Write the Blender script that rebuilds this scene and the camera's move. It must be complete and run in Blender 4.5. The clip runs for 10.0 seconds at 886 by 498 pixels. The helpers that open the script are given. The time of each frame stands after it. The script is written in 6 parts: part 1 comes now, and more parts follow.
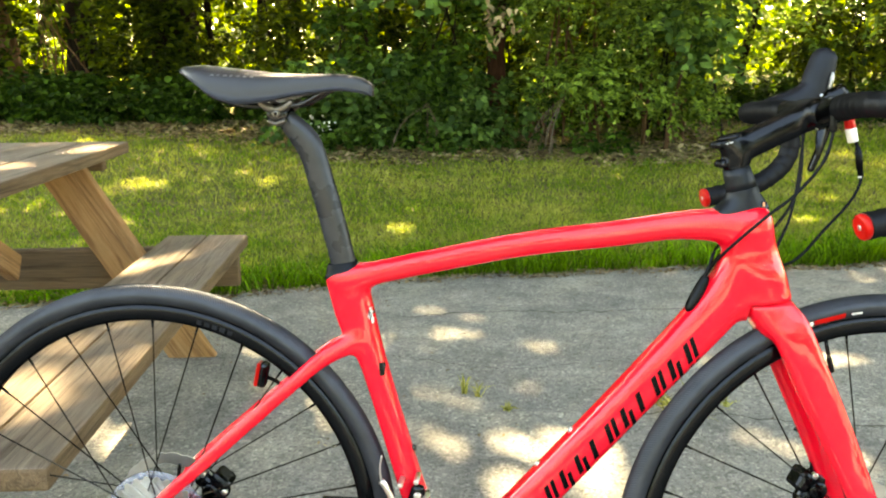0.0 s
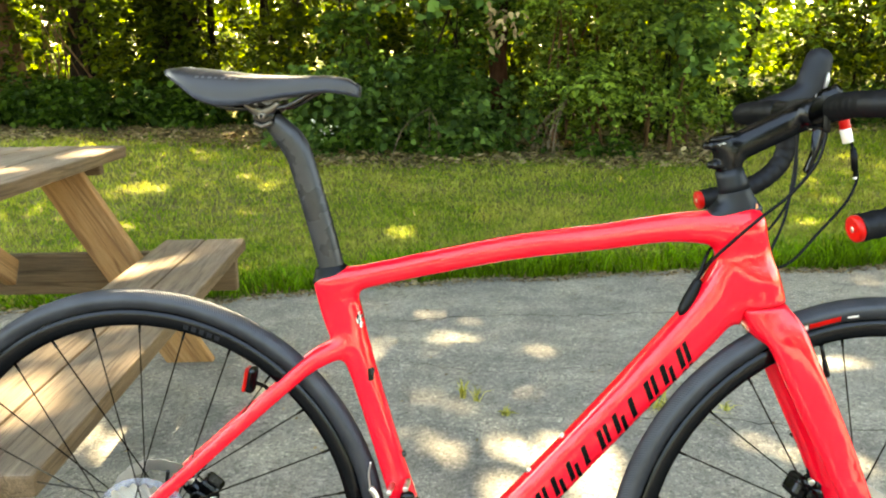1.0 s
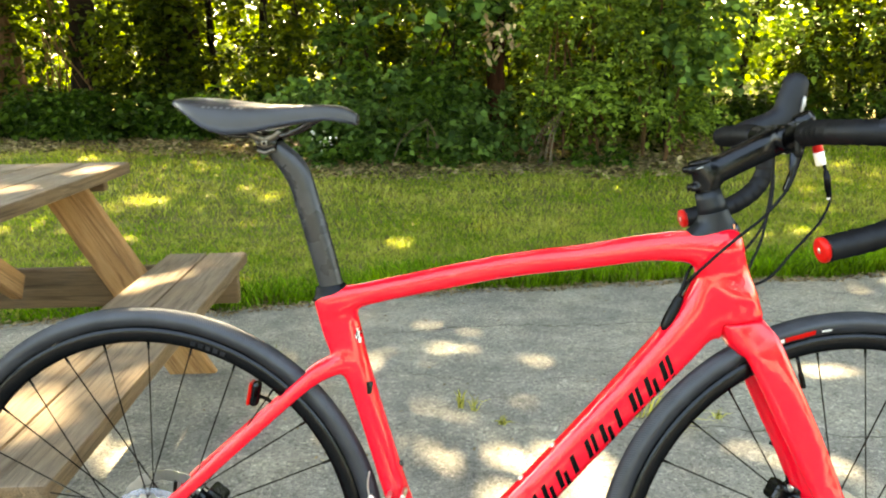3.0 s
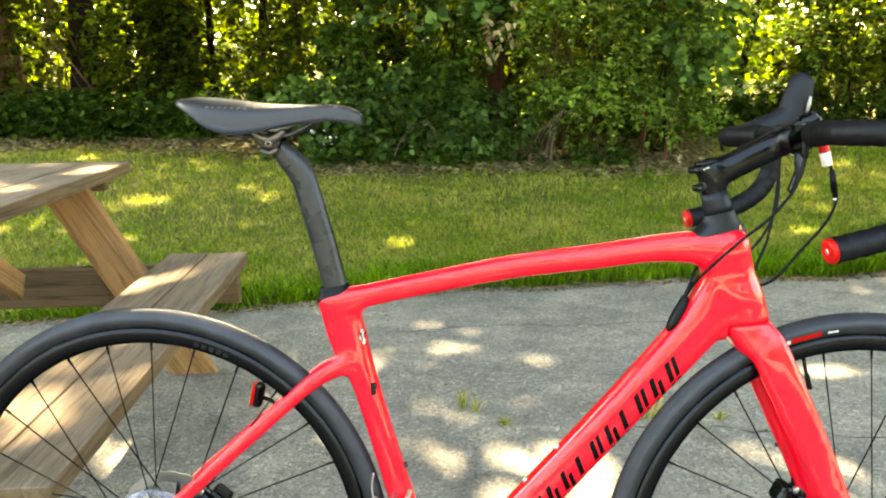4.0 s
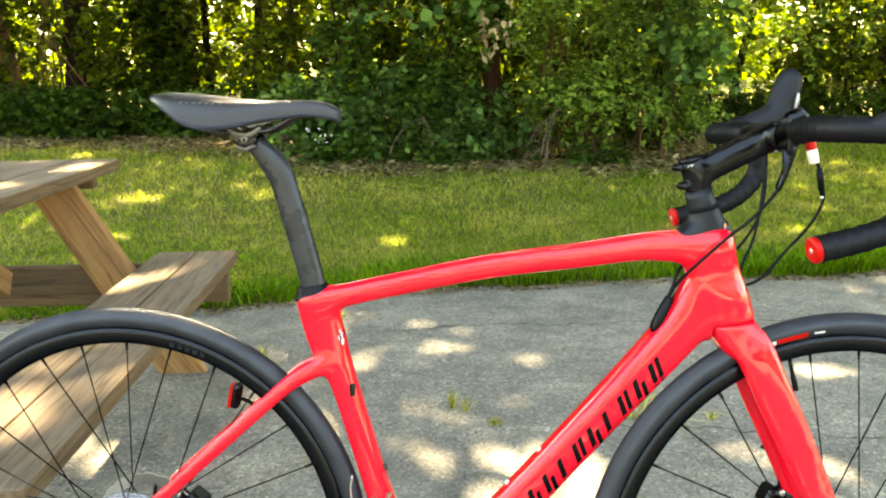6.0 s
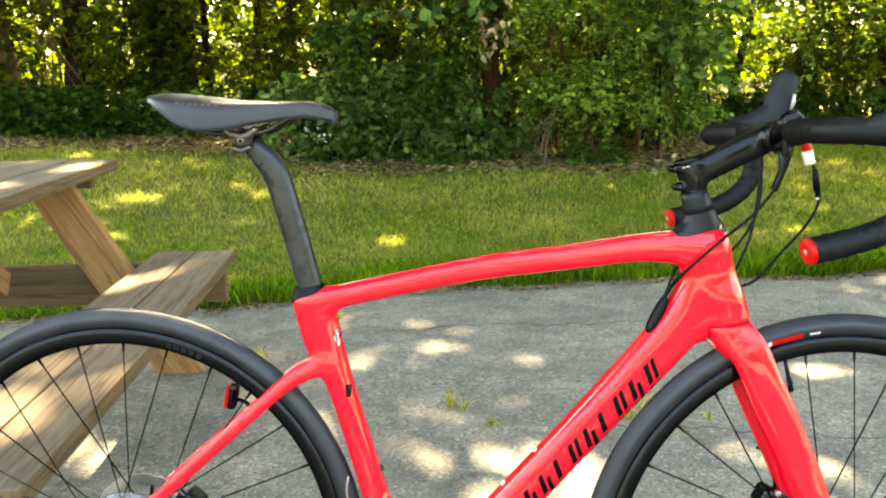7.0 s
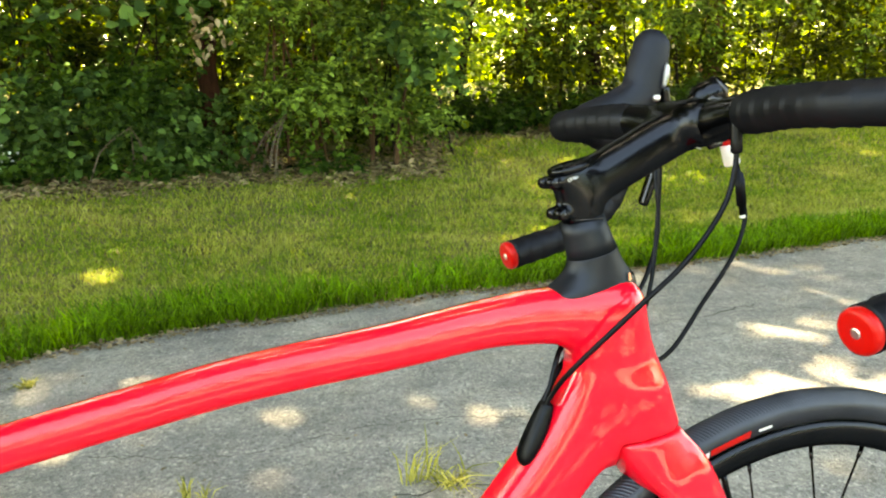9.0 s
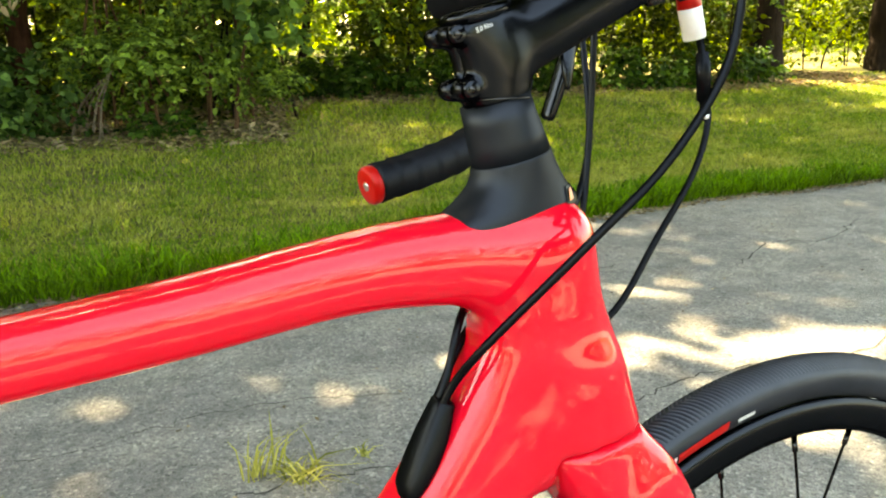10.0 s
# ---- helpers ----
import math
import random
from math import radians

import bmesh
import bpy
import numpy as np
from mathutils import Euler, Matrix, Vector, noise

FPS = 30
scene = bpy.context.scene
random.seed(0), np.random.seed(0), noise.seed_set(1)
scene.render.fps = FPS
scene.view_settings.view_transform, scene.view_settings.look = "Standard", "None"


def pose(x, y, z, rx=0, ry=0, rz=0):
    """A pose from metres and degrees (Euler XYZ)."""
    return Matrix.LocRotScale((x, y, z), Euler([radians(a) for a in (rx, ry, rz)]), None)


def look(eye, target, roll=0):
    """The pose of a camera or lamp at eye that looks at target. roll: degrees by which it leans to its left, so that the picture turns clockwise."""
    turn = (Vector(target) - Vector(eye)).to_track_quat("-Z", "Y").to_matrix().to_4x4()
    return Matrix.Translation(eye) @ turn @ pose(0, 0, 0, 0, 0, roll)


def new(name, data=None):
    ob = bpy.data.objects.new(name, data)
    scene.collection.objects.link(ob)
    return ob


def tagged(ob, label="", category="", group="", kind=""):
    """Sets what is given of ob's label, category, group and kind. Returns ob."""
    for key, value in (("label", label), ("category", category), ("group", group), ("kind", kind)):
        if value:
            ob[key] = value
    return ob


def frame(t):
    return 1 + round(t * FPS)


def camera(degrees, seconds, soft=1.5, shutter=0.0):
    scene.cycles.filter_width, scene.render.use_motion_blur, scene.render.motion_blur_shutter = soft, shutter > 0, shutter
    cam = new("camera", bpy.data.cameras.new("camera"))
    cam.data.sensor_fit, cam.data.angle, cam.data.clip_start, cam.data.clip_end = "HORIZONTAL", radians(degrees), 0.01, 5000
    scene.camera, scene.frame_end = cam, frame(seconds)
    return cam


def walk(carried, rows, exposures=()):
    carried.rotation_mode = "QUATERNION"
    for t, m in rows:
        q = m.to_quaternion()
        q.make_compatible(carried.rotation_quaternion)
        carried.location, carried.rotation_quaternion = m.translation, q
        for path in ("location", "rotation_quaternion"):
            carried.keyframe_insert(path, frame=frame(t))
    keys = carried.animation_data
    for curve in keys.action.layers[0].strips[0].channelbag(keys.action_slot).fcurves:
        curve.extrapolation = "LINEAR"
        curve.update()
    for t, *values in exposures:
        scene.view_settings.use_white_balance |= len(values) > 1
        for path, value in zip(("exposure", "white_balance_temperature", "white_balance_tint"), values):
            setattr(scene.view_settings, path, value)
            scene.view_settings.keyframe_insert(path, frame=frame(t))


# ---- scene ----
cam = camera(54.1, 10.0, soft=2.1)
PATH = [  # seconds, eye, target, roll
    (0, (0.7387, -0.0059, 0.9867), (0.5447, 1.9350, 0.5446), -0.41),
    (0.5, (0.7507, 0.0048, 0.9881), (0.5506, 1.9454, 0.5475), -0.52),
    (1, (0.7575, 0.0108, 0.9826), (0.5524, 1.9525, 0.5492), -0.62),
    (1.5, (0.7468, 0.0052, 0.9870), (0.5415, 1.9470, 0.5541), -0.59),
    (2, (0.7602, -0.0164, 0.9956), (0.5536, 1.9287, 0.5786), -0.82),
    (2.5, (0.7735, -0.0419, 1.0075), (0.5677, 1.9036, 0.5922), -0.95),
    (4, (0.7630, -0.0365, 1.0110), (0.5601, 1.9088, 0.5933), -0.92),
    (4.5, (0.7657, -0.0319, 1.0074), (0.5640, 1.9135, 0.5894), -0.97),
    (5, (0.7705, -0.0238, 1.0093), (0.5684, 1.9214, 0.5904), -0.95),
    (5.5, (0.7806, -0.0130, 1.0060), (0.5801, 1.9321, 0.5862), -0.88),
    (7, (0.7892, -0.0134, 1.0083), (0.5919, 1.9315, 0.5861), -0.81),
    (7.5, (0.8098, 0.0434, 1.0147), (0.6171, 1.9893, 0.5945), -0.98),
    (8, (0.7678, 0.1867, 1.0235), (0.6880, 2.1541, 0.6728), -0.97),
    (8.5, (0.7553, 0.3432, 1.0110), (0.9423, 2.3045, 0.6671), -1.16),
    (9, (0.7610, 0.5003, 0.9576), (1.1714, 2.4135, 0.5441), -1.33),
    (9.5, (0.8109, 0.6489, 0.9163), (1.4075, 2.4969, 0.4377), -1.01),
    (10, (0.8207, 0.7366, 0.8738), (1.5569, 2.5328, 0.3925), -0.22),
]
walk(cam, [(t, look(eye, target, roll)) for t, eye, target, roll in PATH], exposures=((0, 4.33, 11300, 4), (1.5, 4.43, 11300, 4), (7, 4.4, 11300, 4), (8.5, 4.54, 11300, 4), (9.5, 4.25, 11300, 4), (10, 4.14, 11300, 4)))

# ---- world, sun and exposure ----
SUN_AZ, SUN_EL = 14.0, 56.0            # degrees: azimuth from +y towards -x, elevation
SUN_DIR = Vector((-math.sin(radians(SUN_AZ)) * math.cos(radians(SUN_EL)),
                  math.cos(radians(SUN_AZ)) * math.cos(radians(SUN_EL)),
                  math.sin(radians(SUN_EL))))

world = bpy.data.worlds.new("sky")
scene.world = world
world.use_nodes = True
wn = world.node_tree.nodes
sky = wn.new("ShaderNodeTexSky")
sky.sky_type = "NISHITA"
sky.sun_disc = False
sky.sun_elevation = radians(SUN_EL)
sky.sun_rotation = radians(-SUN_AZ)
sky.altitude, sky.air_density, sky.dust_density, sky.ozone_density = 50, 1.0, 2.0, 1.0
world.node_tree.links.new(sky.outputs[0], wn["Background"].inputs[0])
wn["Background"].inputs[1].default_value = 0.13

sun_lamp = new("sun", bpy.data.lights.new("sun", "SUN"))
sun_lamp.data.energy, sun_lamp.data.angle, sun_lamp.data.color = 4.0, radians(0.7), (1.0, 0.93, 0.82)
sun_lamp.matrix_world = look(SUN_DIR * 30, (0, 0, 0))

# ---- materials ----


def shader(name):
    m = bpy.data.materials.new(name)
    m.use_nodes = True
    t = m.node_tree
    return m, t, t.nodes["Principled BSDF"]


def node(t, kind, **values):
    n = t.nodes.new("ShaderNode" + kind)
    for key, value in values.items():
        if key == "operation":
            n.operation = value
        elif key == "data_type":
            n.data_type = value
        elif key == "blend_type":
            n.blend_type = value
        else:
            n.inputs[key].default_value = value
    return n


def coords(t, scale=(1, 1, 1), own=False):
    """World position, or the object's own, stretched."""
    m = node(t, "Mapping")
    m.inputs["Scale"].default_value = scale
    if own:
        t.links.new(node(t, "TexCoord").outputs["Object"], m.inputs[0])
    else:
        t.links.new(node(t, "NewGeometry").outputs["Position"], m.inputs[0])
    return m.outputs[0]


def ramp(t, source, stops):
    r = node(t, "ValToRGB")
    e = r.color_ramp.elements
    while len(e) < len(stops):
        e.new(0.5)
    for el, (p, c) in zip(e, stops):
        el.position = p
        el.color = (*c, 1) if len(c) == 3 else c
    t.links.new(source, r.inputs[0])
    return r.outputs[0]


def blend(t, fac, a, b, mode="MIX"):
    m = node(t, "Mix", data_type="RGBA", blend_type=mode)
    for socket, v in ((m.inputs[0], fac), (m.inputs[6], a), (m.inputs[7], b)):
        if isinstance(v, (int, float)):
            socket.default_value = v
        elif isinstance(v, tuple):
            socket.default_value = (*v, 1)
        else:
            t.links.new(v, socket)
    return m.outputs[2]


def noisy(t, vec, scale, detail=4.0, rough=0.55):
    n = node(t, "TexNoise", Scale=scale, Detail=detail, Roughness=rough)
    t.links.new(vec, n.inputs["Vector"])
    return n.outputs[0]


def bump(t, bsdf, height, strength, distance):
    b = node(t, "Bump", Strength=strength, Distance=distance)
    t.links.new(height, b.inputs["Height"])
    t.links.new(b.outputs[0], bsdf.inputs["Normal"])
    return b


def plain(name, colour, rough, metal=0.0, var=0.12, coarse=25.0, fine=400.0, relief=0.0, coat=0.0, coat_rough=0.05, rough_var=0.08, spec=0.5):
    """A surface with colour and gloss that vary at two scales."""
    m, t, p = shader(name)
    v = coords(t)
    a, b = noisy(t, v, coarse), noisy(t, v, fine, 3)
    dark = tuple(c * (1 - var) for c in colour)
    light = tuple(min(1, c * (1 + var)) for c in colour)
    c1 = ramp(t, a, [(0.3, dark), (0.7, light)])
    c2 = ramp(t, b, [(0.3, (1 - var,) * 3), (0.7, (1, 1, 1))])
    t.links.new(blend(t, 1.0, c1, c2, "MULTIPLY"), p.inputs["Base Color"])
    r = node(t, "MapRange")
    r.inputs["To Min"].default_value = max(0.0, rough - rough_var)
    r.inputs["To Max"].default_value = min(1.0, rough + rough_var)
    t.links.new(a, r.inputs[0])
    t.links.new(r.outputs[0], p.inputs["Roughness"])
    p.inputs["Metallic"].default_value = metal
    p.inputs["Specular IOR Level"].default_value = spec
    p.inputs["Coat Weight"].default_value = coat
    p.inputs["Coat Roughness"].default_value = coat_rough
    if relief:
        bump(t, p, b, 0.5, relief)
    return m


def black(name, colour, rough, gloss, tint=(0.86, 0.95, 1.1), relief=0.0, fine=600.0):
    """Deep black rubber, plastic or lacquer: nearly no body colour, a thin even gloss that varies a little."""
    m, t, p = shader(name)
    v = coords(t)
    a, b = noisy(t, v, 30), noisy(t, v, fine, 3)
    body = node(t, "BsdfDiffuse")
    t.links.new(ramp(t, a, [(0.3, tuple(0.7 * c for c in colour)), (0.7, tuple(1.3 * c for c in colour))]), body.inputs[0])
    shine = node(t, "BsdfGlossy")
    shine.inputs[0].default_value = (*tint, 1)
    r = node(t, "MapRange")
    r.inputs["To Min"].default_value, r.inputs["To Max"].default_value = max(0.03, rough - 0.08), rough + 0.08
    t.links.new(a, r.inputs[0])
    t.links.new(r.outputs[0], shine.inputs["Roughness"])
    mix = node(t, "MixShader")
    mix.inputs[0].default_value = gloss
    t.links.new(body.outputs[0], mix.inputs[1])
    t.links.new(shine.outputs[0], mix.inputs[2])
    t.links.new(mix.outputs[0], t.nodes["Material Output"].inputs[0])
    t.nodes.remove(p)
    if relief:
        bp = node(t, "Bump", Strength=0.5, Distance=relief)
        t.links.new(b, bp.inputs["Height"])
        for q in (body, shine):
            t.links.new(bp.outputs[0], q.inputs["Normal"])
    return m


def asphalt_material():
    m, t, p = shader("old_asphalt")
    v = coords(t)
    blot, mid = noisy(t, v, 0.9, 5), noisy(t, v, 7, 5, 0.65)
    grain = node(t, "TexVoronoi", Scale=125.0)
    t.links.new(v, grain.inputs["Vector"])
    speck = noisy(t, v, 260, 2, 0.7)
    base = ramp(t, blot, [(0.32, (0.190, 0.188, 0.172)), (0.68, (0.300, 0.293, 0.266))])
    base = blend(t, 0.5, base, ramp(t, mid, [(0.3, (0.145, 0.142, 0.132)), (0.7, (0.40, 0.385, 0.35))]))
    stones = ramp(t, grain.outputs["Color"], [(0.10, (0.42, 0.42, 0.43)), (0.34, (0.78, 0.78, 0.79)), (0.70, (1.0, 1.0, 0.99)), (0.82, (1.3, 1.28, 1.24)), (0.94, (1.8, 1.76, 1.68))])
    base = blend(t, 0.85, base, stones, "MULTIPLY")
    base = blend(t, 0.75, base, ramp(t, speck, [(0.38, (0.40, 0.40, 0.40)), (0.6, (1.2, 1.2, 1.2))]), "MULTIPLY")
    # single pale stones
    pale = node(t, "TexVoronoi", Scale=62.0)
    t.links.new(v, pale.inputs["Vector"])
    spot = ramp(t, pale.outputs["Distance"], [(0.10, (1, 1, 1)), (0.22, (0, 0, 0))])
    some = ramp(t, pale.outputs["Color"], [(0.74, (0, 0, 0)), (0.80, (0.8, 0.8, 0.8))])
    base = blend(t, blend(t, 1.0, spot, some, "MULTIPLY"), base, (0.52, 0.50, 0.46))
    # dusty and oily stretches, wider than the grain
    stain = noisy(t, coords(t, (1, 1.5, 1)), 2.6, 6, 0.7)
    base = blend(t, 0.85, base, ramp(t, stain, [(0.34, (0.70, 0.70, 0.71)), (0.5, (1.02, 1.01, 1.0)), (0.66, (1.34, 1.29, 1.2))]), "MULTIPLY")
    t.links.new(base, p.inputs["Base Color"])
    p.inputs["Roughness"].default_value = 0.85
    add = node(t, "Math", operation="ADD")
    t.links.new(grain.outputs["Distance"], add.inputs[0])
    t.links.new(speck, add.inputs[1])
    bump(t, p, add.outputs[0], 1.0, 0.005)
    return m


def wood_material(name, pale, dark, tint):
    """Weathered board; the grain runs along the board's own x."""
    m, t, p = shader(name)
    v = coords(t, (1.6, 30, 30), own=True)
    info = node(t, "ObjectInfo")
    shift = node(t, "VectorMath", operation="ADD")
    t.links.new(v, shift.inputs[0])
    scale = node(t, "VectorMath", operation="SCALE", Scale=37.0)
    one = node(t, "CombineXYZ")
    for i in range(3):
        t.links.new(info.outputs["Random"], one.inputs[i])
    t.links.new(one.outputs[0], scale.inputs[0])
    t.links.new(scale.outputs[0], shift.inputs[1])
    v = shift.outputs[0]
    g, fine = noisy(t, v, 2.2, 6, 0.7), noisy(t, v, 9.0, 3, 0.6)
    big = noisy(t, coords(t, (2.2, 4, 4), own=True), 2.0, 4)
    c = ramp(t, g, [(0.28, dark), (0.5, tuple((a + b) / 2 for a, b in zip(dark, pale))), (0.72, pale)])
    c = blend(t, ramp(t, big, [(0.4, (0, 0, 0)), (0.65, (0.7, 0.7, 0.7))]), c, tint)
    c = blend(t, 0.4, c, ramp(t, fine, [(0.35, (0.5, 0.48, 0.46)), (0.55, (1, 1, 1))]), "MULTIPLY")
    split = node(t, "VectorMath", operation="MULTIPLY")
    split.inputs[1].default_value = (0.35, 0.42, 0.42)
    t.links.new(v, split.inputs[0])
    cracks = ramp(t, noisy(t, split.outputs[0], 1.5, 3, 0.5), [(0.455, (1, 1, 1)), (0.478, (0.25, 0.23, 0.2)), (0.50, (1, 1, 1)), (0.60, (1, 1, 1)), (0.615, (0.45, 0.42, 0.4)), (0.63, (1, 1, 1))])
    c = blend(t, 0.5, c, cracks, "MULTIPLY")
    t.links.new(c, p.inputs["Base Color"])
    p.inputs["Roughness"].default_value = 0.8
    p.inputs["Specular IOR Level"].default_value = 0.2
    bump(t, p, blend(t, 1.0, fine, cracks, "MULTIPLY"), 0.7, 0.003)
    return m


def leaf_material(name, low, high, glow, through_light=0.5, patch=0.35):
    """Leaves that let light through; colour varies from leaf to leaf and from bough to bough."""
    m, t, p = shader(name)
    geo = node(t, "NewGeometry")
    c = ramp(t, geo.outputs["Random Per Island"], [(0.0, tuple(0.5 * a for a in low)), (0.5, tuple(0.45 * (a + b) for a, b in zip(low, high))), (0.85, high), (1.0, tuple(1.45 * a for a in high))])
    big = ramp(t, noisy(t, coords(t), 1.3, 4), [(0.35, (1 - patch,) * 3), (0.7, (1.15, 1.15, 1.05))])
    c = blend(t, 1.0, c, big, "MULTIPLY")
    t.links.new(c, p.inputs["Base Color"])
    p.inputs["Roughness"].default_value = 0.55
    p.inputs["Specular IOR Level"].default_value = 0.07
    tr = node(t, "BsdfTranslucent")
    t.links.new(blend(t, 1.0, c, glow, "MULTIPLY"), tr.inputs[0])
    mix = node(t, "MixShader")
    mix.inputs[0].default_value = through_light
    t.links.new(p.outputs[0], mix.inputs[1])
    t.links.new(tr.outputs[0], mix.inputs[2])
    t.links.new(mix.outputs[0], t.nodes["Material Output"].inputs[0])
    return m


def ground_material():
    m, t, p = shader("lawn_soil")
    v = coords(t)
    a, b, c = noisy(t, v, 0.8, 5), noisy(t, v, 14, 5), noisy(t, v, 120, 3)
    col = ramp(t, a, [(0.35, (0.07, 0.085, 0.015)), (0.6, (0.20, 0.165, 0.06))])
    col = blend(t, 0.6, col, ramp(t, b, [(0.3, (0.04, 0.055, 0.015)), (0.7, (0.24, 0.2, 0.1))]))
    col = blend(t, 0.6, col, ramp(t, c, [(0.3, (0.4, 0.4, 0.4)), (0.7, (1.2, 1.2, 1.2))]), "MULTIPLY")
    t.links.new(col, p.inputs["Base Color"])
    p.inputs["Roughness"].default_value = 0.95
    p.inputs["Specular IOR Level"].default_value = 0.05
    bump(t, p, c, 0.8, 0.01)
    return m


def bark_material(name, low, high):
    m, t, p = shader(name)
    v = coords(t, (14, 14, 2.2))
    a, b = noisy(t, v, 1.6, 6, 0.7), noisy(t, coords(t), 2.5, 4)
    c = ramp(t, a, [(0.3, low), (0.7, high)])
    c = blend(t, 0.5, c, ramp(t, b, [(0.35, (0.5, 0.5, 0.5)), (0.65, (1, 1.02, 0.95))]), "MULTIPLY")
    t.links.new(c, p.inputs["Base Color"])
    p.inputs["Roughness"].default_value = 0.92
    p.inputs["Specular IOR Level"].default_value = 0.05
    bump(t, p, a, 0.9, 0.02)
    return m


RED = plain("red_gloss_paint", (0.70, 0.005, 0.021), 0.5, var=0.03, coat=1.0, coat_rough=0.035, rough_var=0.03, spec=0.0)
RED.node_tree.nodes["Principled BSDF"].inputs["Coat IOR"].default_value = 1.5
RED_PLUG = plain("red_plastic", (0.42, 0.003, 0.003), 0.35, var=0.06, spec=0.2)
WHITE_PLASTIC = plain("white_plastic", (0.75, 0.74, 0.72), 0.4, var=0.05)
CARBON = black("satin_carbon", (0.0175, 0.0180, 0.0195), 0.28, 0.026)
ALLOY_BLACK = black("black_anodised_alloy", (0.0006, 0.0006, 0.0007), 0.22, 0.022)
GLOSS_BLACK = black("gloss_black", (0.0008, 0.0008, 0.0009), 0.14, 0.022)
RUBBER = black("black_rubber", (0.0010, 0.0011, 0.0013), 0.32, 0.012, relief=0.0003)
HOOD_RUBBER = black("grey_rubber", (0.0070, 0.0078, 0.0100), 0.45, 0.016, relief=0.0003)
COVER = black("dark_grey_soft_plastic", (0.0042, 0.0054, 0.0072), 0.42, 0.022)
TAPE = black("bar_tape_foam", (0.0034, 0.0036, 0.0043), 0.45, 0.014, relief=0.0006, fine=700.0)
SADDLE = plain("saddle_leatherette", (0.0118, 0.0136, 0.0190), 0.42, var=0.12, fine=900, relief=0.0003, spec=0.45)


def tyre_material(name, hub_x, hub_z):
    """Tyre rubber with a fine chevron tread that runs round the hub, uneven in tone, groove shade put into the colour.
    """
    m = black(name, (0.0185, 0.0200, 0.0245), 0.36, 0.030)
    t = m.node_tree
    xyz = node(t, "SeparateXYZ")
    t.links.new(node(t, "TexCoord").outputs["Object"], xyz.inputs[0])

    def calc(op, a, b=None):
        n = node(t, "Math", operation=op)
        for socket, v in zip(n.inputs, (a, b)):
            if isinstance(v, (int, float)):
                socket.default_value = v
            elif v is not None:
                t.links.new(v, socket)
        return n.outputs[0]
    turn = calc("ARCTAN2", calc("SUBTRACT", xyz.outputs[2], hub_z), calc("SUBTRACT", xyz.outputs[0], hub_x))
    side = calc("ABSOLUTE", xyz.outputs[1])
    rib = calc("SINE", calc("ADD", calc("MULTIPLY", turn, 620.0), calc("MULTIPLY", side, 1500.0)))
    # the tread ends a little above the side wall
    tread = calc("MULTIPLY", calc("MULTIPLY", rib, 0.5), calc("LESS_THAN", side, 0.0118))
    bp = node(t, "Bump", Strength=0.7, Distance=0.0006)
    t.links.new(tread, bp.inputs["Height"])
    body, shine = [link.from_node for socket in t.nodes["Mix Shader"].inputs[1:3] for link in socket.links]
    for n in (body, shine):
        t.links.new(bp.outputs[0], n.inputs["Normal"])
    # shade in the grooves and light on the ribs, multiplied into the colour
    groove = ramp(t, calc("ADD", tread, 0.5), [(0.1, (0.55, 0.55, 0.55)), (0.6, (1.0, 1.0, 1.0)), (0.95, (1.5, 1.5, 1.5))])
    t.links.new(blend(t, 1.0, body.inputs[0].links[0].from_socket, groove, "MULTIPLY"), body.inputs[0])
    return m



STEEL = plain("brushed_steel", (0.68, 0.67, 0.65), 0.30, metal=1.0, var=0.12, fine=600)
SILVER = plain("satin_silver", (0.36, 0.36, 0.36), 0.4, metal=0.8, var=0.2)
PRINT_GREY = plain("pale_print", (0.075, 0.078, 0.085), 0.3, var=0.1)
JAW = plain("polished_grey_alloy", (0.13, 0.12, 0.11), 0.34, metal=1.0, var=0.25, fine=500)
DARK_STEEL = black("dark_steel", (0.0015, 0.0015, 0.0016), 0.25, 0.05, (1, 1, 1))
DECAL_BLACK = black("black_decal", (0.0012, 0.0012, 0.0012), 0.25, 0.012)
DECAL_WHITE = plain("white_decal", (0.7, 0.7, 0.7), 0.35, var=0.08, coat=0.5)
ORANGE = plain("orange_decal", (0.6, 0.16, 0.03), 0.4, var=0.05)


def clear_plastic():
    m, t, p = shader("smoky_clear_plastic")
    p.inputs["Base Color"].default_value = (0.30, 0.32, 0.40, 1)
    r = node(t, "MapRange")
    r.inputs["To Min"].default_value, r.inputs["To Max"].default_value = 0.15, 0.35
    t.links.new(noisy(t, coords(t), 60), r.inputs[0])
    t.links.new(r.outputs[0], p.inputs["Roughness"])
    clear = node(t, "BsdfTransparent")
    mix = node(t, "MixShader")
    mix.inputs[0].default_value = 0.45
    t.links.new(clear.outputs[0], mix.inputs[1])
    t.links.new(p.outputs[0], mix.inputs[2])
    t.links.new(mix.outputs[0], t.nodes["Material Output"].inputs[0])
    return m


DISC_PLASTIC = clear_plastic()
ASPHALT = asphalt_material()
CRACK = plain("crack_dirt", (0.04, 0.037, 0.033), 0.95, var=0.3, relief=0.001)
GROUND = ground_material()
LITTER = leaf_material("dry_leaf", (0.15, 0.11, 0.06), (0.42, 0.33, 0.21), (0.9, 0.6, 0.3), 0.2)
WOOD_GREY = wood_material("grey_board", (0.255, 0.203, 0.158), (0.075, 0.056, 0.042), (0.195, 0.137, 0.092))
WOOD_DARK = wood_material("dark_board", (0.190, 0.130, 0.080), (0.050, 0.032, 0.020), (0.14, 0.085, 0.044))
WOOD_WARM = wood_material("brown_board", (0.42, 0.245, 0.120), (0.20, 0.090, 0.034), (0.36, 0.185, 0.075))
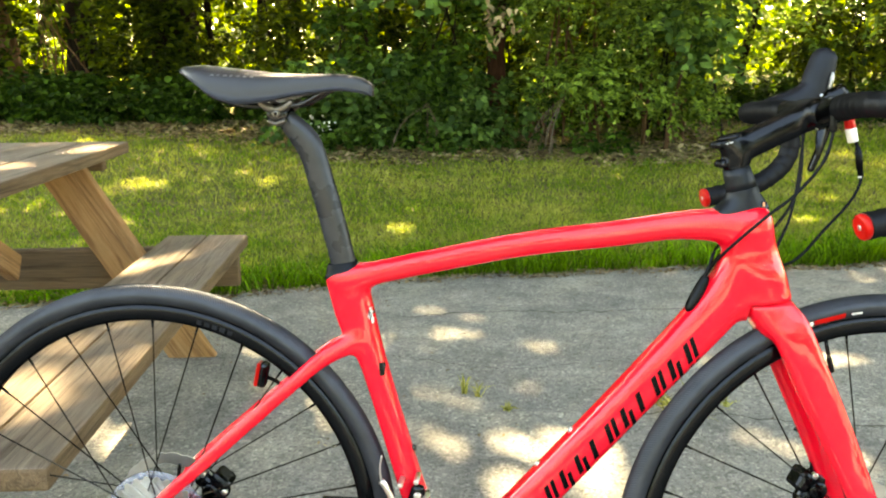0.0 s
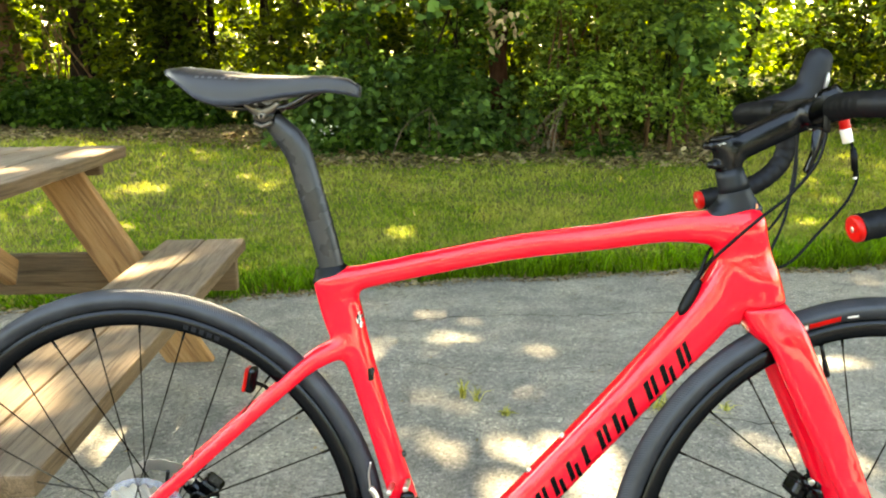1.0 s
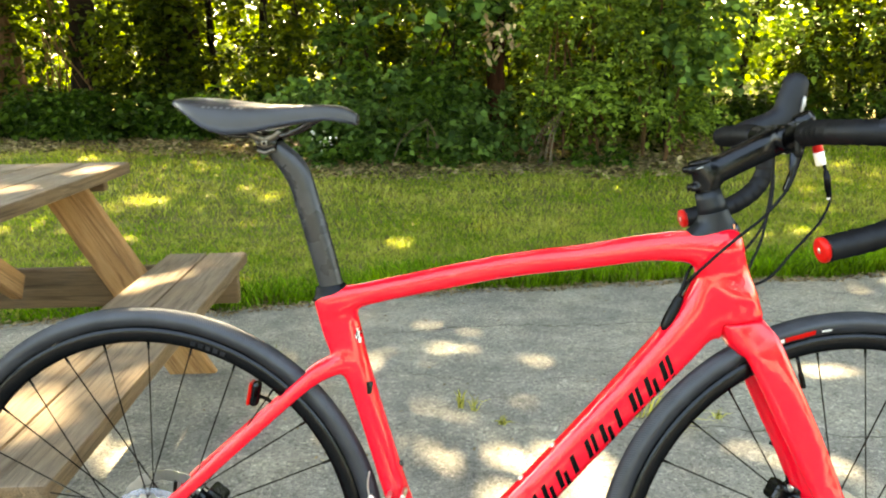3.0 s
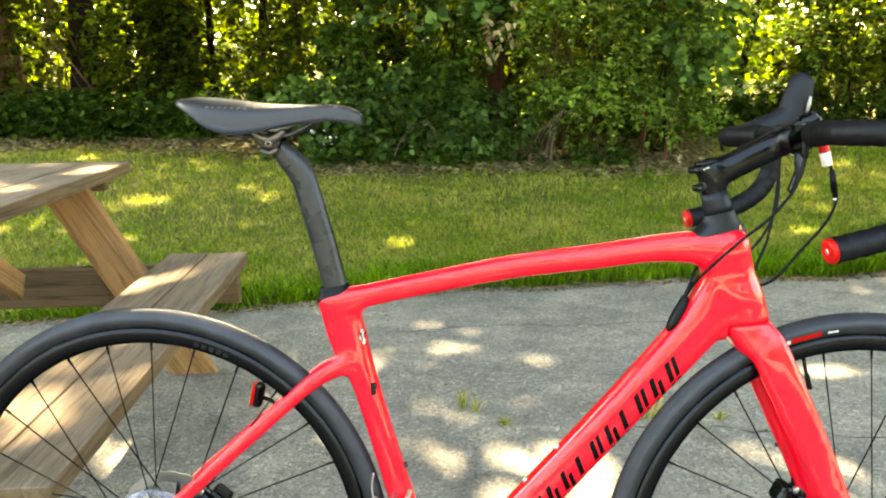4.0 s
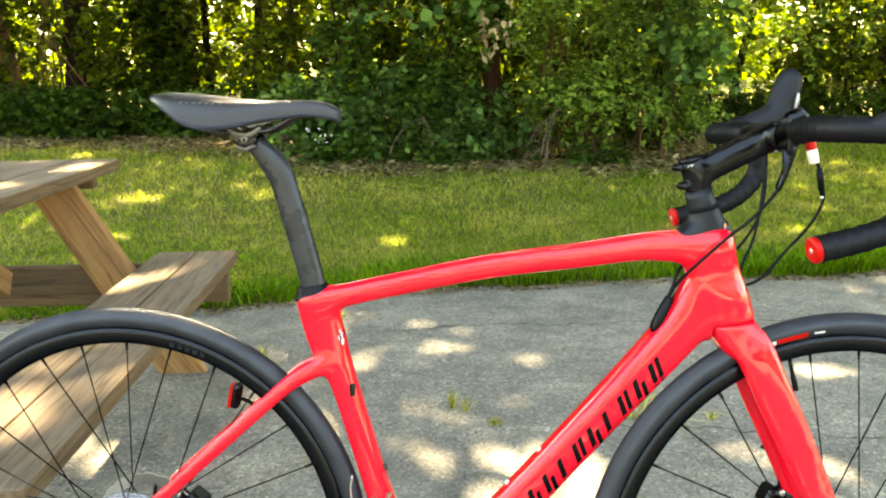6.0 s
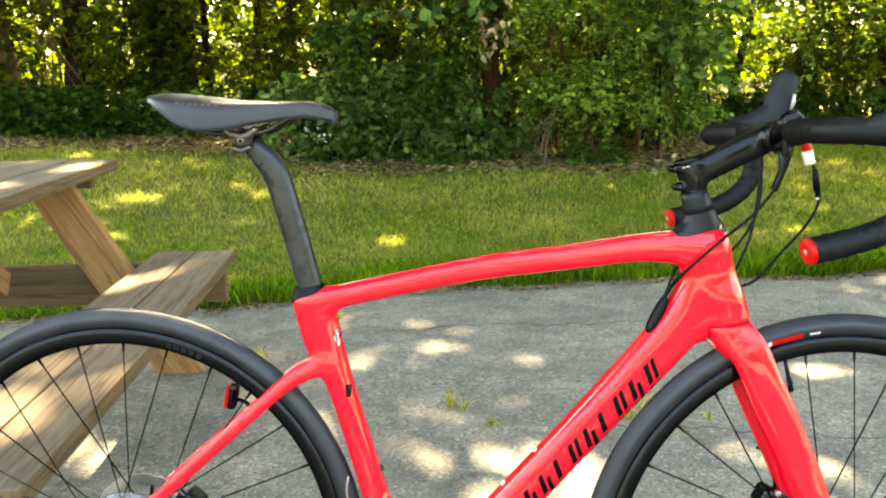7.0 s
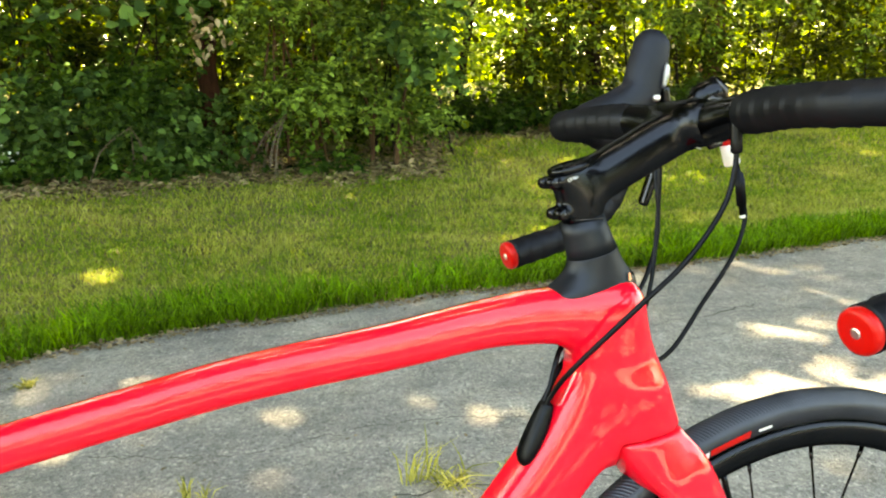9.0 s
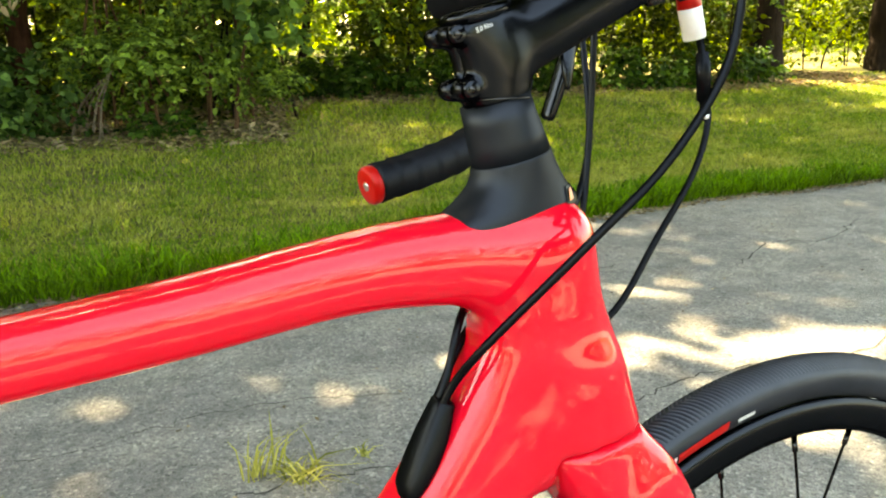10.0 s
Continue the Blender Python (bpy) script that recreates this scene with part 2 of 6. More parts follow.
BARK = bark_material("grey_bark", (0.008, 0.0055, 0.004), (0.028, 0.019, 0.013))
BARK_BROWN = bark_material("brown_bark", (0.055, 0.029, 0.016), (0.18, 0.10, 0.056))
BARK_RED = bark_material("reddish_bark", (0.022, 0.009, 0.005), (0.075, 0.032, 0.018))
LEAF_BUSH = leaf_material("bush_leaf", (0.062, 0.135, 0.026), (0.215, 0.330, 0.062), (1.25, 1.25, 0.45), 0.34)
# dark leaf for inner and deep foliage: its shade is put into the colour
LEAF_WOOD_SHADED = leaf_material("shaded_wood_leaf", (0.017, 0.038, 0.005), (0.070, 0.102, 0.010), (1.5, 1.35, 0.4), 0.45)
# paler leaf for the far layers: sunlight is put into the colour
LEAF_FAR_SUNLIT = leaf_material("sunlit_far_leaf", (0.050, 0.078, 0.008), (0.165, 0.215, 0.030), (1.25, 1.35, 0.5), 0.55)
LEAF_VINE = leaf_material("vine_leaf", (0.020, 0.060, 0.010), (0.066, 0.130, 0.020), (1.2, 1.2, 0.45), 0.35)
LEAF_BROAD = leaf_material("broad_leaf", (0.040, 0.105, 0.030), (0.115, 0.215, 0.055), (1.2, 1.2, 0.5), 0.35)
LEAF_WEED = leaf_material("weed_blade", (0.16, 0.19, 0.03), (0.42, 0.39, 0.13), (1.2, 1.2, 0.5), 0.35, 0.1)
LEAF_FLOWER = leaf_material("white_petal", (0.6, 0.6, 0.55), (0.75, 0.75, 0.7), (1, 1, 1), 0.3, 0.05)
TWIG = plain("dry_twig", (0.16, 0.12, 0.08), 0.9, var=0.3)


def grass_material():
    m, t, p = shader("grass_blade")
    geo = node(t, "NewGeometry")
    fresh = ramp(t, geo.outputs["Random Per Island"], [(0.0, (0.046, 0.104, 0.006)), (0.6, (0.122, 0.212, 0.016)), (1.0, (0.27, 0.32, 0.05))])
    dry = ramp(t, geo.outputs["Random Per Island"], [(0.0, (0.27, 0.255, 0.065)), (1.0, (0.52, 0.455, 0.18))])
    v = coords(t, (0.8, 2.0, 1.0))
    where = ramp(t, blend(t, 0.4, noisy(t, v, 4.6, 8, 0.78), noisy(t, coords(t), 1.1, 3)), [(0.45, (0, 0, 0)), (0.61, (0.75, 0.75, 0.75))])
    c = blend(t, where, fresh, dry)
    t.links.new(c, p.inputs["Base Color"])
    p.inputs["Roughness"].default_value = 0.55
    p.inputs["Specular IOR Level"].default_value = 0.1
    tr = node(t, "BsdfTranslucent")
    t.links.new(blend(t, 1.0, c, (1.5, 1.5, 0.5), "MULTIPLY"), tr.inputs[0])
    mix = node(t, "MixShader")
    mix.inputs[0].default_value = 0.4
    t.links.new(p.outputs[0], mix.inputs[1])
    t.links.new(tr.outputs[0], mix.inputs[2])
    t.links.new(mix.outputs[0], t.nodes["Material Output"].inputs[0])
    return m


GRASS = grass_material()
EDGE_GRASS = leaf_material("lush_grass", (0.055, 0.120, 0.009), (0.125, 0.255, 0.014), (1.3, 1.35, 0.4), 0.4, 0.15)

# ---- mesh tools ----


def mesh_of(name, verts, faces, mat, smooth=True):
    me = bpy.data.meshes.new(name)
    me.from_pydata([tuple(v) for v in verts], [], [tuple(f) for f in faces])
    me.materials.append(mat)
    if smooth:
        me.polygons.foreach_set("use_smooth", [True] * len(me.polygons))
    me.update()
    return me


def big_mesh(name, verts, quads, mat, smooth=False):
    """A mesh from numpy arrays, all faces with the same number of corners."""
    me = bpy.data.meshes.new(name)
    n, k = quads.shape
    me.vertices.add(len(verts))
    me.vertices.foreach_set("co", np.asarray(verts, dtype=np.float32).ravel())
    me.loops.add(n * k)
    me.loops.foreach_set("vertex_index", quads.ravel().astype(np.int32))
    me.polygons.add(n)
    me.polygons.foreach_set("loop_start", np.arange(0, n * k, k, dtype=np.int32))
    if smooth:
        me.polygons.foreach_set("use_smooth", np.ones(n, dtype=bool))
    me.materials.append(mat)
    me.update(calc_edges=True)
    me.validate()
    return me


def thing(name, at, label, category, group="", kind=""):
    ob = new(name)
    ob.empty_display_size = 0.05
    ob.matrix_basis = Matrix.Translation(at)
    return tagged(ob, label, category, group, kind)


OWN_SPACE = {}   # things whose parts are given in coordinates of their own


def part(name, me, parent, label="", m=None):
    """Links a mesh as one object under a thing (its parts lie in world coordinates) or under a part."""
    ob = new(name, me)
    if m is not None:
        ob.matrix_basis = m
    if parent is not None:
        ob.parent = parent
        ob.matrix_parent_inverse = OWN_SPACE.get(parent.name, parent.matrix_basis.inverted())
    return tagged(ob, label)


def spline(points, n):
    """A smooth line through the rows of points, n steps a span; all columns are carried along."""
    p = np.asarray(points, dtype=float)
    out = []
    for i in range(len(p) - 1):
        a, b, c, d = p[max(i - 1, 0)], p[i], p[i + 1], p[min(i + 2, len(p) - 1)]
        for k in range(n):
            s = k / n
            out.append(0.5 * (2 * b + (c - a) * s + (2 * a - 5 * b + 4 * c - d) * s * s + (3 * b - a - 3 * c + d) * s ** 3))
    out.append(p[-1])
    return np.array(out)


def sweep(name, line, mat, sides=16, power=2.0, cap=True, lateral=(0, 1, 0), m=None, round_end=0.0):
    """A tube along rows (x, y, z, a, b): a is the half depth across the line, b the half width along lateral."""
    line = np.asarray(line, dtype=float)
    if round_end:
        t0 = (line[0, :3] - line[1, :3]) / np.linalg.norm(line[0, :3] - line[1, :3])
        t1 = (line[-1, :3] - line[-2, :3]) / np.linalg.norm(line[-1, :3] - line[-2, :3])
        head, tail = [], []
        for s in (0.35, 0.7, 0.92):
            k = math.sqrt(1 - s * s)
            head.insert(0, [*(line[0, :3] + t0 * round_end * s), line[0, 3] * k, line[0, 4] * k])
            tail.append([*(line[-1, :3] + t1 * round_end * s), line[-1, 3] * k, line[-1, 4] * k])
        line = np.vstack([head, line, tail])
    p = line[:, :3]
    tang = np.gradient(p, axis=0)
    tang /= np.linalg.norm(tang, axis=1)[:, None]
    verts, faces = [], []
    lat0 = np.array(lateral, dtype=float)
    for c, tg, a, b in zip(p, tang, line[:, 3], line[:, 4]):
        lat = lat0 - tg * lat0.dot(tg)
        if np.linalg.norm(lat) < 1e-3:
            lat = np.array((1.0, 0, 0)) - tg * tg[0]
        lat /= np.linalg.norm(lat)
        lat0 = lat if lateral == (0, 0, 0) else lat0
        nor = np.cross(lat, tg)
        for k in range(sides):
            w = 2 * math.pi * k / sides
            cu, su = math.cos(w), math.sin(w)
            cu, su = math.copysign(abs(cu) ** (2 / power), cu), math.copysign(abs(su) ** (2 / power), su)
            verts.append(c + nor * a * cu + lat * b * su)
    n = len(p)
    for i in range(n - 1):
        for k in range(sides):
            k2 = (k + 1) % sides
            faces.append((i * sides + k, i * sides + k2, (i + 1) * sides + k2, (i + 1) * sides + k))
    if cap:
        faces.append(tuple(range(sides))[::-1])
        faces.append(tuple((n - 1) * sides + k for k in range(sides)))
    if m is not None:
        verts = [m @ Vector(v) for v in verts]
    return mesh_of(name, verts, faces, mat)


def rod(name, points, radius, mat, n=6, sides=10, m=None, round_end=0.0):
    return sweep(name, [(*q, radius, radius) for q in spline(points, n)], mat, sides, m=m, round_end=round_end)


def lathe(name, profile, mat, steps=96, m=None, closed=True):
    """Turns a profile of (radius, side) round the y axis."""
    verts, faces = [], []
    k = len(profile)
    for i in range(steps):
        w = 2 * math.pi * i / steps
        for r, y in profile:
            verts.append(Vector((r * math.cos(w), y, r * math.sin(w))))
    for i in range(steps):
        j = (i + 1) % steps
        for a in range(k if closed else k - 1):
            b = (a + 1) % k
            faces.append((i * k + a, i * k + b, j * k + b, j * k + a))
    if m is not None:
        verts = [m @ v for v in verts]
    return mesh_of(name, verts, faces, mat)


def box(name, size, mat, bevel=0.004, m=None, segments=2):
    bm = bmesh.new()
    bmesh.ops.create_cube(bm, size=1.0)
    bmesh.ops.scale(bm, vec=size, verts=bm.verts)
    if bevel:
        bmesh.ops.bevel(bm, geom=list(bm.edges), offset=bevel, segments=segments, profile=0.5, affect="EDGES")
    if m is not None:
        bm.transform(m)
    me = bpy.data.meshes.new(name)
    bm.to_mesh(me)
    bm.free()
    me.materials.append(mat)
    return me


def tube_field(grid, field, line, power=2.2, k=0.012):
    """Adds a tube along rows (x, y, z, a, b) to a distance field, with a soft joint of width k."""
    origin, h = grid
    size = np.array(field.shape)
    def cells(p, reach):
        lo = np.floor((p.min(0) - reach - origin) / h).astype(int)
        hi = np.ceil((p.max(0) + reach - origin) / h).astype(int)
        return np.clip(lo, 0, size), np.clip(hi, 0, size)
    lo, hi = cells(line[:, :3], line[:, 3:].max() + 0.035)
    best = np.full(tuple(hi - lo), 1.0, dtype=np.float32)
    for a, b in zip(line[:-1], line[1:]):
        lo1, hi1 = cells(np.array((a[:3], b[:3])), max(a[3:].max(), b[3:].max()) + 0.03)
        if (hi1 <= lo1).any():
            continue
        X, Y, Z = np.meshgrid(*[(origin[i] + h * np.arange(lo1[i], hi1[i])).astype(np.float32) for i in range(3)], indexing="ij")
        d = b[:3] - a[:3]
        ln = np.linalg.norm(d)
        tg = d / ln
        lat = np.array((0.0, 1.0, 0.0)) - tg * tg[1] if abs(tg[1]) < 0.99 else np.array((1.0, 0.0, 0.0))
        lat /= np.linalg.norm(lat)
        nor = np.cross(lat, tg)
        px, py, pz = X - a[0], Y - a[1], Z - a[2]
        along = px * tg[0] + py * tg[1] + pz * tg[2]
        f = np.clip(along / ln, 0, 1)
        ra, rb = a[3] + (b[3] - a[3]) * f, a[4] + (b[4] - a[4]) * f
        w = along - f * ln
        u = px * nor[0] + py * nor[1] + pz * nor[2]
        v = px * lat[0] + py * lat[1] + pz * lat[2]
        r = np.minimum(ra, rb)
        q = (np.abs(u / ra) ** power + np.abs(v / rb) ** power + np.abs(w / r) ** power) ** (1 / power)
        o = lo1 - lo
        part_of = best[o[0]:o[0] + hi1[0] - lo1[0], o[1]:o[1] + hi1[1] - lo1[1], o[2]:o[2] + hi1[2] - lo1[2]]
        np.minimum(part_of, (q - 1) * r, out=part_of)
    sub = field[lo[0]:hi[0], lo[1]:hi[1], lo[2]:hi[2]]
    mixv = np.maximum(k - np.abs(sub - best), 0) / k
    sub[...] = np.minimum(sub, best) - mixv * mixv * k * 0.25


def soften(field, times=2):
    """Evens out a distance field, so that gloss runs smoothly over the joints."""
    for _ in range(times):
        for axis in range(3):
            a = np.moveaxis(field, axis, 0)
            b = a.copy()
            b[1:-1] = 0.25 * a[:-2] + 0.5 * a[1:-1] + 0.25 * a[2:]
            a[...] = b


def skin(name, grid, field, mat, m=None):
    """The surface of a distance field (one corner a cell, four cells a face)."""
    origin, h = grid
    nx, ny, nz = field.shape
    corner = [(i, j, k) for i in (0, 1) for j in (0, 1) for k in (0, 1)]
    val = {c: field[c[0]:nx - 1 + c[0], c[1]:ny - 1 + c[1], c[2]:nz - 1 + c[2]] for c in corner}
    inside = sum((val[c] < 0).astype(np.int8) for c in corner)
    cells = np.argwhere((inside > 0) & (inside < 8))
    ids = np.full((nx - 1, ny - 1, nz - 1), -1, dtype=np.int64)
    ids[tuple(cells.T)] = np.arange(len(cells))
    acc, cnt = np.zeros((len(cells), 3)), np.zeros(len(cells))
    for c in corner:
        for axis in range(3):
            if c[axis]:
                continue
            e = list(c)
            e[axis] = 1
            va, vb = val[c][tuple(cells.T)], val[tuple(e)][tuple(cells.T)]
            hit = (va < 0) != (vb < 0)
            s = np.where(hit, va / np.where(hit, va - vb, 1), 0)
            pt = np.tile(np.array(c, float), (len(cells), 1))
            pt[:, axis] = s
            acc[hit] += pt[hit]
            cnt[hit] += 1
    verts = origin + h * (cells + acc / cnt[:, None])
    quads = []
    neg = field < 0
    for axis in range(3):
        o1, o2 = (axis + 1) % 3, (axis + 2) % 3
        a = [slice(None)] * 3
        b = [slice(None)] * 3
        a[axis], b[axis] = slice(0, -1), slice(1, None)
        na, nb = neg[tuple(a)], neg[tuple(b)]
        for flip, mask in ((False, na & ~nb), (True, ~na & nb)):
            idx = np.argwhere(mask)
            idx = idx[(idx[:, o1] > 0) & (idx[:, o2] > 0) & (idx[:, o1] < field.shape[o1] - 1) & (idx[:, o2] < field.shape[o2] - 1)]
            q = []
            for d1, d2 in ((-1, -1), (0, -1), (0, 0), (-1, 0)):
                c = idx.copy()
                c[:, o1] += d1
                c[:, o2] += d2
                q.append(ids[tuple(c.T)])
            q = np.stack(q, 1)
            quads.append(q[:, ::-1] if flip else q)
    quads = np.vstack(quads)
    # even out the steps of the grid
    for _ in range(10):
        tot, num = np.zeros_like(verts), np.zeros(len(verts))
        for i in range(4):
            a, b = quads[:, i], quads[:, (i + 1) % 4]
            np.add.at(tot, a, verts[b])
            np.add.at(tot, b, verts[a])
            np.add.at(num, a, 1)
            np.add.at(num, b, 1)
        verts = verts * 0.5 + 0.5 * tot / num[:, None]
    if m is not None:
        mm = np.array(m)
        verts = verts @ mm[:3, :3].T + mm[:3, 3]
    return big_mesh(name, verts, quads, mat, True)

# ---- ground, pavement, lawn ----
rng = np.random.default_rng(7)


def edge(x):
    """Where the pavement ends and the lawn begins."""
    x = np.asarray(x, dtype=float)
    y = np.interp(x, [-40, -4, -2, -0.5, 0.5, 1.3, 2.2, 3.2, 4.1, 5.2, 40], [0, 2.6, 3.0, 3.46, 3.84, 4.0, 4.15, 4.37, 4.51, 4.57, 5.0])
    return y + 0.018 * np.sin(x * 5.1 + 0.6) + 0.012 * np.sin(x * 13.7) + 0.008 * np.sin(x * 31.0 + 1)


def land(x, y):
    """Height of the lawn: it rises gently towards the trees."""
    x, y = np.asarray(x, dtype=float), np.asarray(y, dtype=float)
    d = y - edge(x)
    up = 0.052 * np.clip(d, 0, 5.6)
    bumps = 0.012 * np.sin(x * 1.9 + y * 0.7) * np.sin(y * 2.3 - x * 0.4) * np.clip(d, 0, 1)
    return np.where(d < 0, -0.03, -0.018 + up + bumps + 0.02 * np.clip(d * 8, 0, 1))


def lawn_end(x):
    """Where the grass gives way to litter and bare soil below the bush and the trees."""
    x = np.asarray(x, dtype=float)
    return np.interp(x, [-8, -2.6, -1.4, -0.9, 2.1, 2.8, 12], [7.3, 7.8, 7.2, 6.68, 6.82, 8.9, 9.0]) + 0.12 * np.sin(x * 3.1) + 0.06 * np.sin(x * 8.3)


def build_ground():
    xs = np.unique(np.concatenate([np.linspace(-900, -40, 8), np.linspace(-40, -8, 14), np.linspace(-8, 12, 161), np.linspace(12, 40, 12), np.linspace(40, 900, 8)]))
    ys = np.unique(np.concatenate([np.linspace(-900, -40, 6), np.linspace(-40, 2, 10), np.linspace(2, 5, 61), np.linspace(5, 14, 60), np.linspace(14, 60, 16), np.linspace(60, 900, 8)]))
    X, Y = np.meshgrid(xs, ys, indexing="ij")
    v = np.stack([X, Y, land(X, Y)], -1).reshape(-1, 3)
    i, j = np.meshgrid(np.arange(len(xs) - 1), np.arange(len(ys) - 1), indexing="ij")
    a = (i * len(ys) + j).ravel()
    q = np.stack([a, a + len(ys), a + len(ys) + 1, a + 1], 1)
    tagged(new("ground", big_mesh("ground", v, q, GROUND, True)), "mown lawn soil rising gently to the woods", "ground", kind="structure")


def build_pavement():
    xs = np.unique(np.concatenate([np.linspace(-40, -4, 25), np.linspace(-4, 8, 400), np.linspace(8, 40, 25)]))
    e = edge(xs) + 0.01 * rng.standard_normal(len(xs))
    rows = [(np.full(len(xs), -60.0), 0.0), (np.full(len(xs), -2.0), 0.0), (e - 0.03, 0.0), (e - 0.008, -0.006), (e, -0.06)]
    v = np.concatenate([np.stack([xs, y, np.full(len(xs), z)], 1) for y, z in rows])
    n = len(xs)
    q = [(r * n + i, r * n + i + 1, (r + 1) * n + i + 1, (r + 1) * n + i) for r in range(len(rows) - 1) for i in range(n - 1)]
    tagged(new("pavement", big_mesh("pavement", v, np.array(q), ASPHALT)), "old grey asphalt with fine cracks and worn stones", "pavement", kind="structure")


def crack(points, width):
    """A crack in the asphalt: a thin uneven line of dirt."""
    p = spline(points, 14)
    p[:, :2] += 0.009 * rng.standard_normal((len(p), 2))
    d = np.gradient(p, axis=0)
    d /= np.linalg.norm(d, axis=1)[:, None]
    w = width * (0.35 + 0.9 * rng.random(len(p)))
    w[0] = w[-1] = 0.0003
    nrm = np.stack([-d[:, 1], d[:, 0]], 1) * w[:, None]
    v = [(*(a + b), 0.002) for a, b in zip(p, nrm)] + [(*(a - b), 0.002) for a, b in zip(p, nrm)]
    n = len(p)
    f = [(i, n + i, n + i + 1, i + 1) for i in range(n - 1)]
    tagged(new("crack", mesh_of("crack", v, f, CRACK, False)), "thin dark crack in the asphalt", "crack", "cracks in the asphalt", "structure")


build_ground()
build_pavement()
for pts, w in (([(0.2, 3.12), (0.6, 3.24), (1.0, 3.27), (1.5, 3.36), (2.1, 3.35), (2.7, 3.5)], 0.004),
               ([(1.9, 2.35), (2.3, 2.46), (2.7, 2.42), (3.4, 2.6)], 0.003),
               ([(3.1, 3.3), (3.5, 3.55), (3.75, 3.5), (4.2, 3.75)], 0.004),
               ([(0.3, 2.7), (0.7, 2.62), (1.1, 2.72), (1.5, 2.64)], 0.002),
               ([(0.95, 2.28), (1.2, 2.32), (1.6, 2.26), (1.95, 2.33)], 0.003)):
    crack(pts, w)


def blades(name, x, y, z, height, width, lean, mat):
    """Grass: each blade a bent, tapered strip."""
    n = len(x)
    a, b = rng.random(n) * 2 * np.pi, rng.random(n) * 2 * np.pi
    base = np.stack([x, y, z], 1)
    side = np.stack([np.cos(a), np.sin(a), np.zeros(n)], 1) * width[:, None]
    out = np.stack([np.cos(b), np.sin(b), np.zeros(n)], 1) * (height * lean)[:, None]
    up = np.stack([np.zeros(n), np.zeros(n), height], 1)
    mid = base + up * 0.6 + out * 0.35
    tip = base + up * (1 - 0.25 * np.minimum(lean, 2))[:, None] + out
    v = np.stack([base - side, base + side, mid + side * 0.8, mid - side * 0.8, tip], 1).reshape(-1, 3)
    i = np.arange(n) * 5
    f = np.concatenate([np.stack([i, i + 1, i + 2], 1), np.stack([i, i + 2, i + 3], 1), np.stack([i + 3, i + 2, i + 4], 1)])
    return big_mesh(name, v, f, mat)


def build_lawn():
    n = 240000
    d = (np.exp(rng.random(n) * math.log(1 + 6.0 / 1.2)) - 1) * 1.2
    y0 = d + 3.7
    x = -0.66 * y0 - 0.4 + rng.random(n) * (2.05 * y0 + 1.2)
    y = edge(x) + d + 0.05
    thin = 0.55 + 0.45 * np.sin(x * 2.1 + 1.3 * np.sin(y * 1.7)) * np.sin(y * 2.9 + np.sin(x * 1.3))
    keep = (rng.random(n) < 0.55 + 0.6 * thin) & ~((y > lawn_end(x) - 0.15 + 0.35 * rng.random(n)) & (rng.random(n) < 0.88))
    x, y = x[keep], y[keep]
    k = len(x)
    me = blades("lawn_grass", x, y, land(x, y), 0.013 + 0.023 * rng.random(k) + 0.004 * (y - 3.7), 0.0017 + 0.0014 * rng.random(k) + 0.00035 * (y - 3.7), 0.3 + 1.3 * rng.random(k), GRASS)
    tagged(new("lawn_grass", me), "mown lawn grass, green with dry straw patches", "grass", kind="stuff")
    n = 34000
    x = -3 + 11.5 * rng.random(n)
    d = 0.42 * rng.random(n) ** 1.5
    y = edge(x) + d - 0.02
    tuft = 0.6 + 0.4 * np.sin(x * 9 + np.sin(x * 23))
    some = rng.random(n) < 0.5 + 0.6 * (0.5 + 0.5 * np.sin(x * 2.3 + 2 * np.sin(x * 0.9))) - 0.5 * (d > 0.2)
    x, y, d, tuft = x[some], y[some], d[some], tuft[some]
    n = len(x)
    me = blades("edge_grass", x, y, land(x, y + 0.03), (0.05 + 0.085 * rng.random(n)) * (1.1 - 1.0 * d) * (0.7 + 0.4 * tuft) * np.interp(x, [-1.2, -0.6], [0.35, 1.0]), 0.0025 + 0.002 * rng.random(n), 0.25 + 0.9 * rng.random(n), EDGE_GRASS)
    tagged(new("edge_grass", me), "long lush green grass along the pavement edge", "grass", kind="stuff")


def weed(x, y, n, h, spread, mat, label):
    a, r = rng.random(n) * 2 * np.pi, spread * 0.25 * rng.random(n)
    px, py = x + r * np.cos(a), y + r * np.sin(a)
    me = blades("weed", px, py, np.full(n, -0.001), h * (0.5 + 0.6 * rng.random(n)), 0.0016 + 0.0016 * rng.random(n), spread / h * (0.3 + 0.9 * rng.random(n)), mat)
    tagged(new("weed", me), label, "weed", "weeds in the asphalt")


build_lawn()
for x, y, n, h, s in ((0.69, 2.29, 34, 0.025, 0.05), (0.56, 2.40, 26, 0.065, 0.035), (0.60, 2.38, 14, 0.05, 0.04), (1.16, 2.33, 60, 0.05, 0.17), (1.07, 2.36, 16, 0.13, 0.09), (1.12, 2.37, 8, 0.13, 0.07),
                      (0.02, 3.30, 60, 0.035, 0.09), (-0.12, 2.75, 24, 0.08, 0.05), (0.9, 2.15, 30, 0.03, 0.05), (1.3, 2.37, 20, 0.03, 0.05)):
    weed(x, y, n, h, s, LEAF_WEED, "small green weed growing from a crack in the asphalt")

# ---- leaves, bushes and trees ----


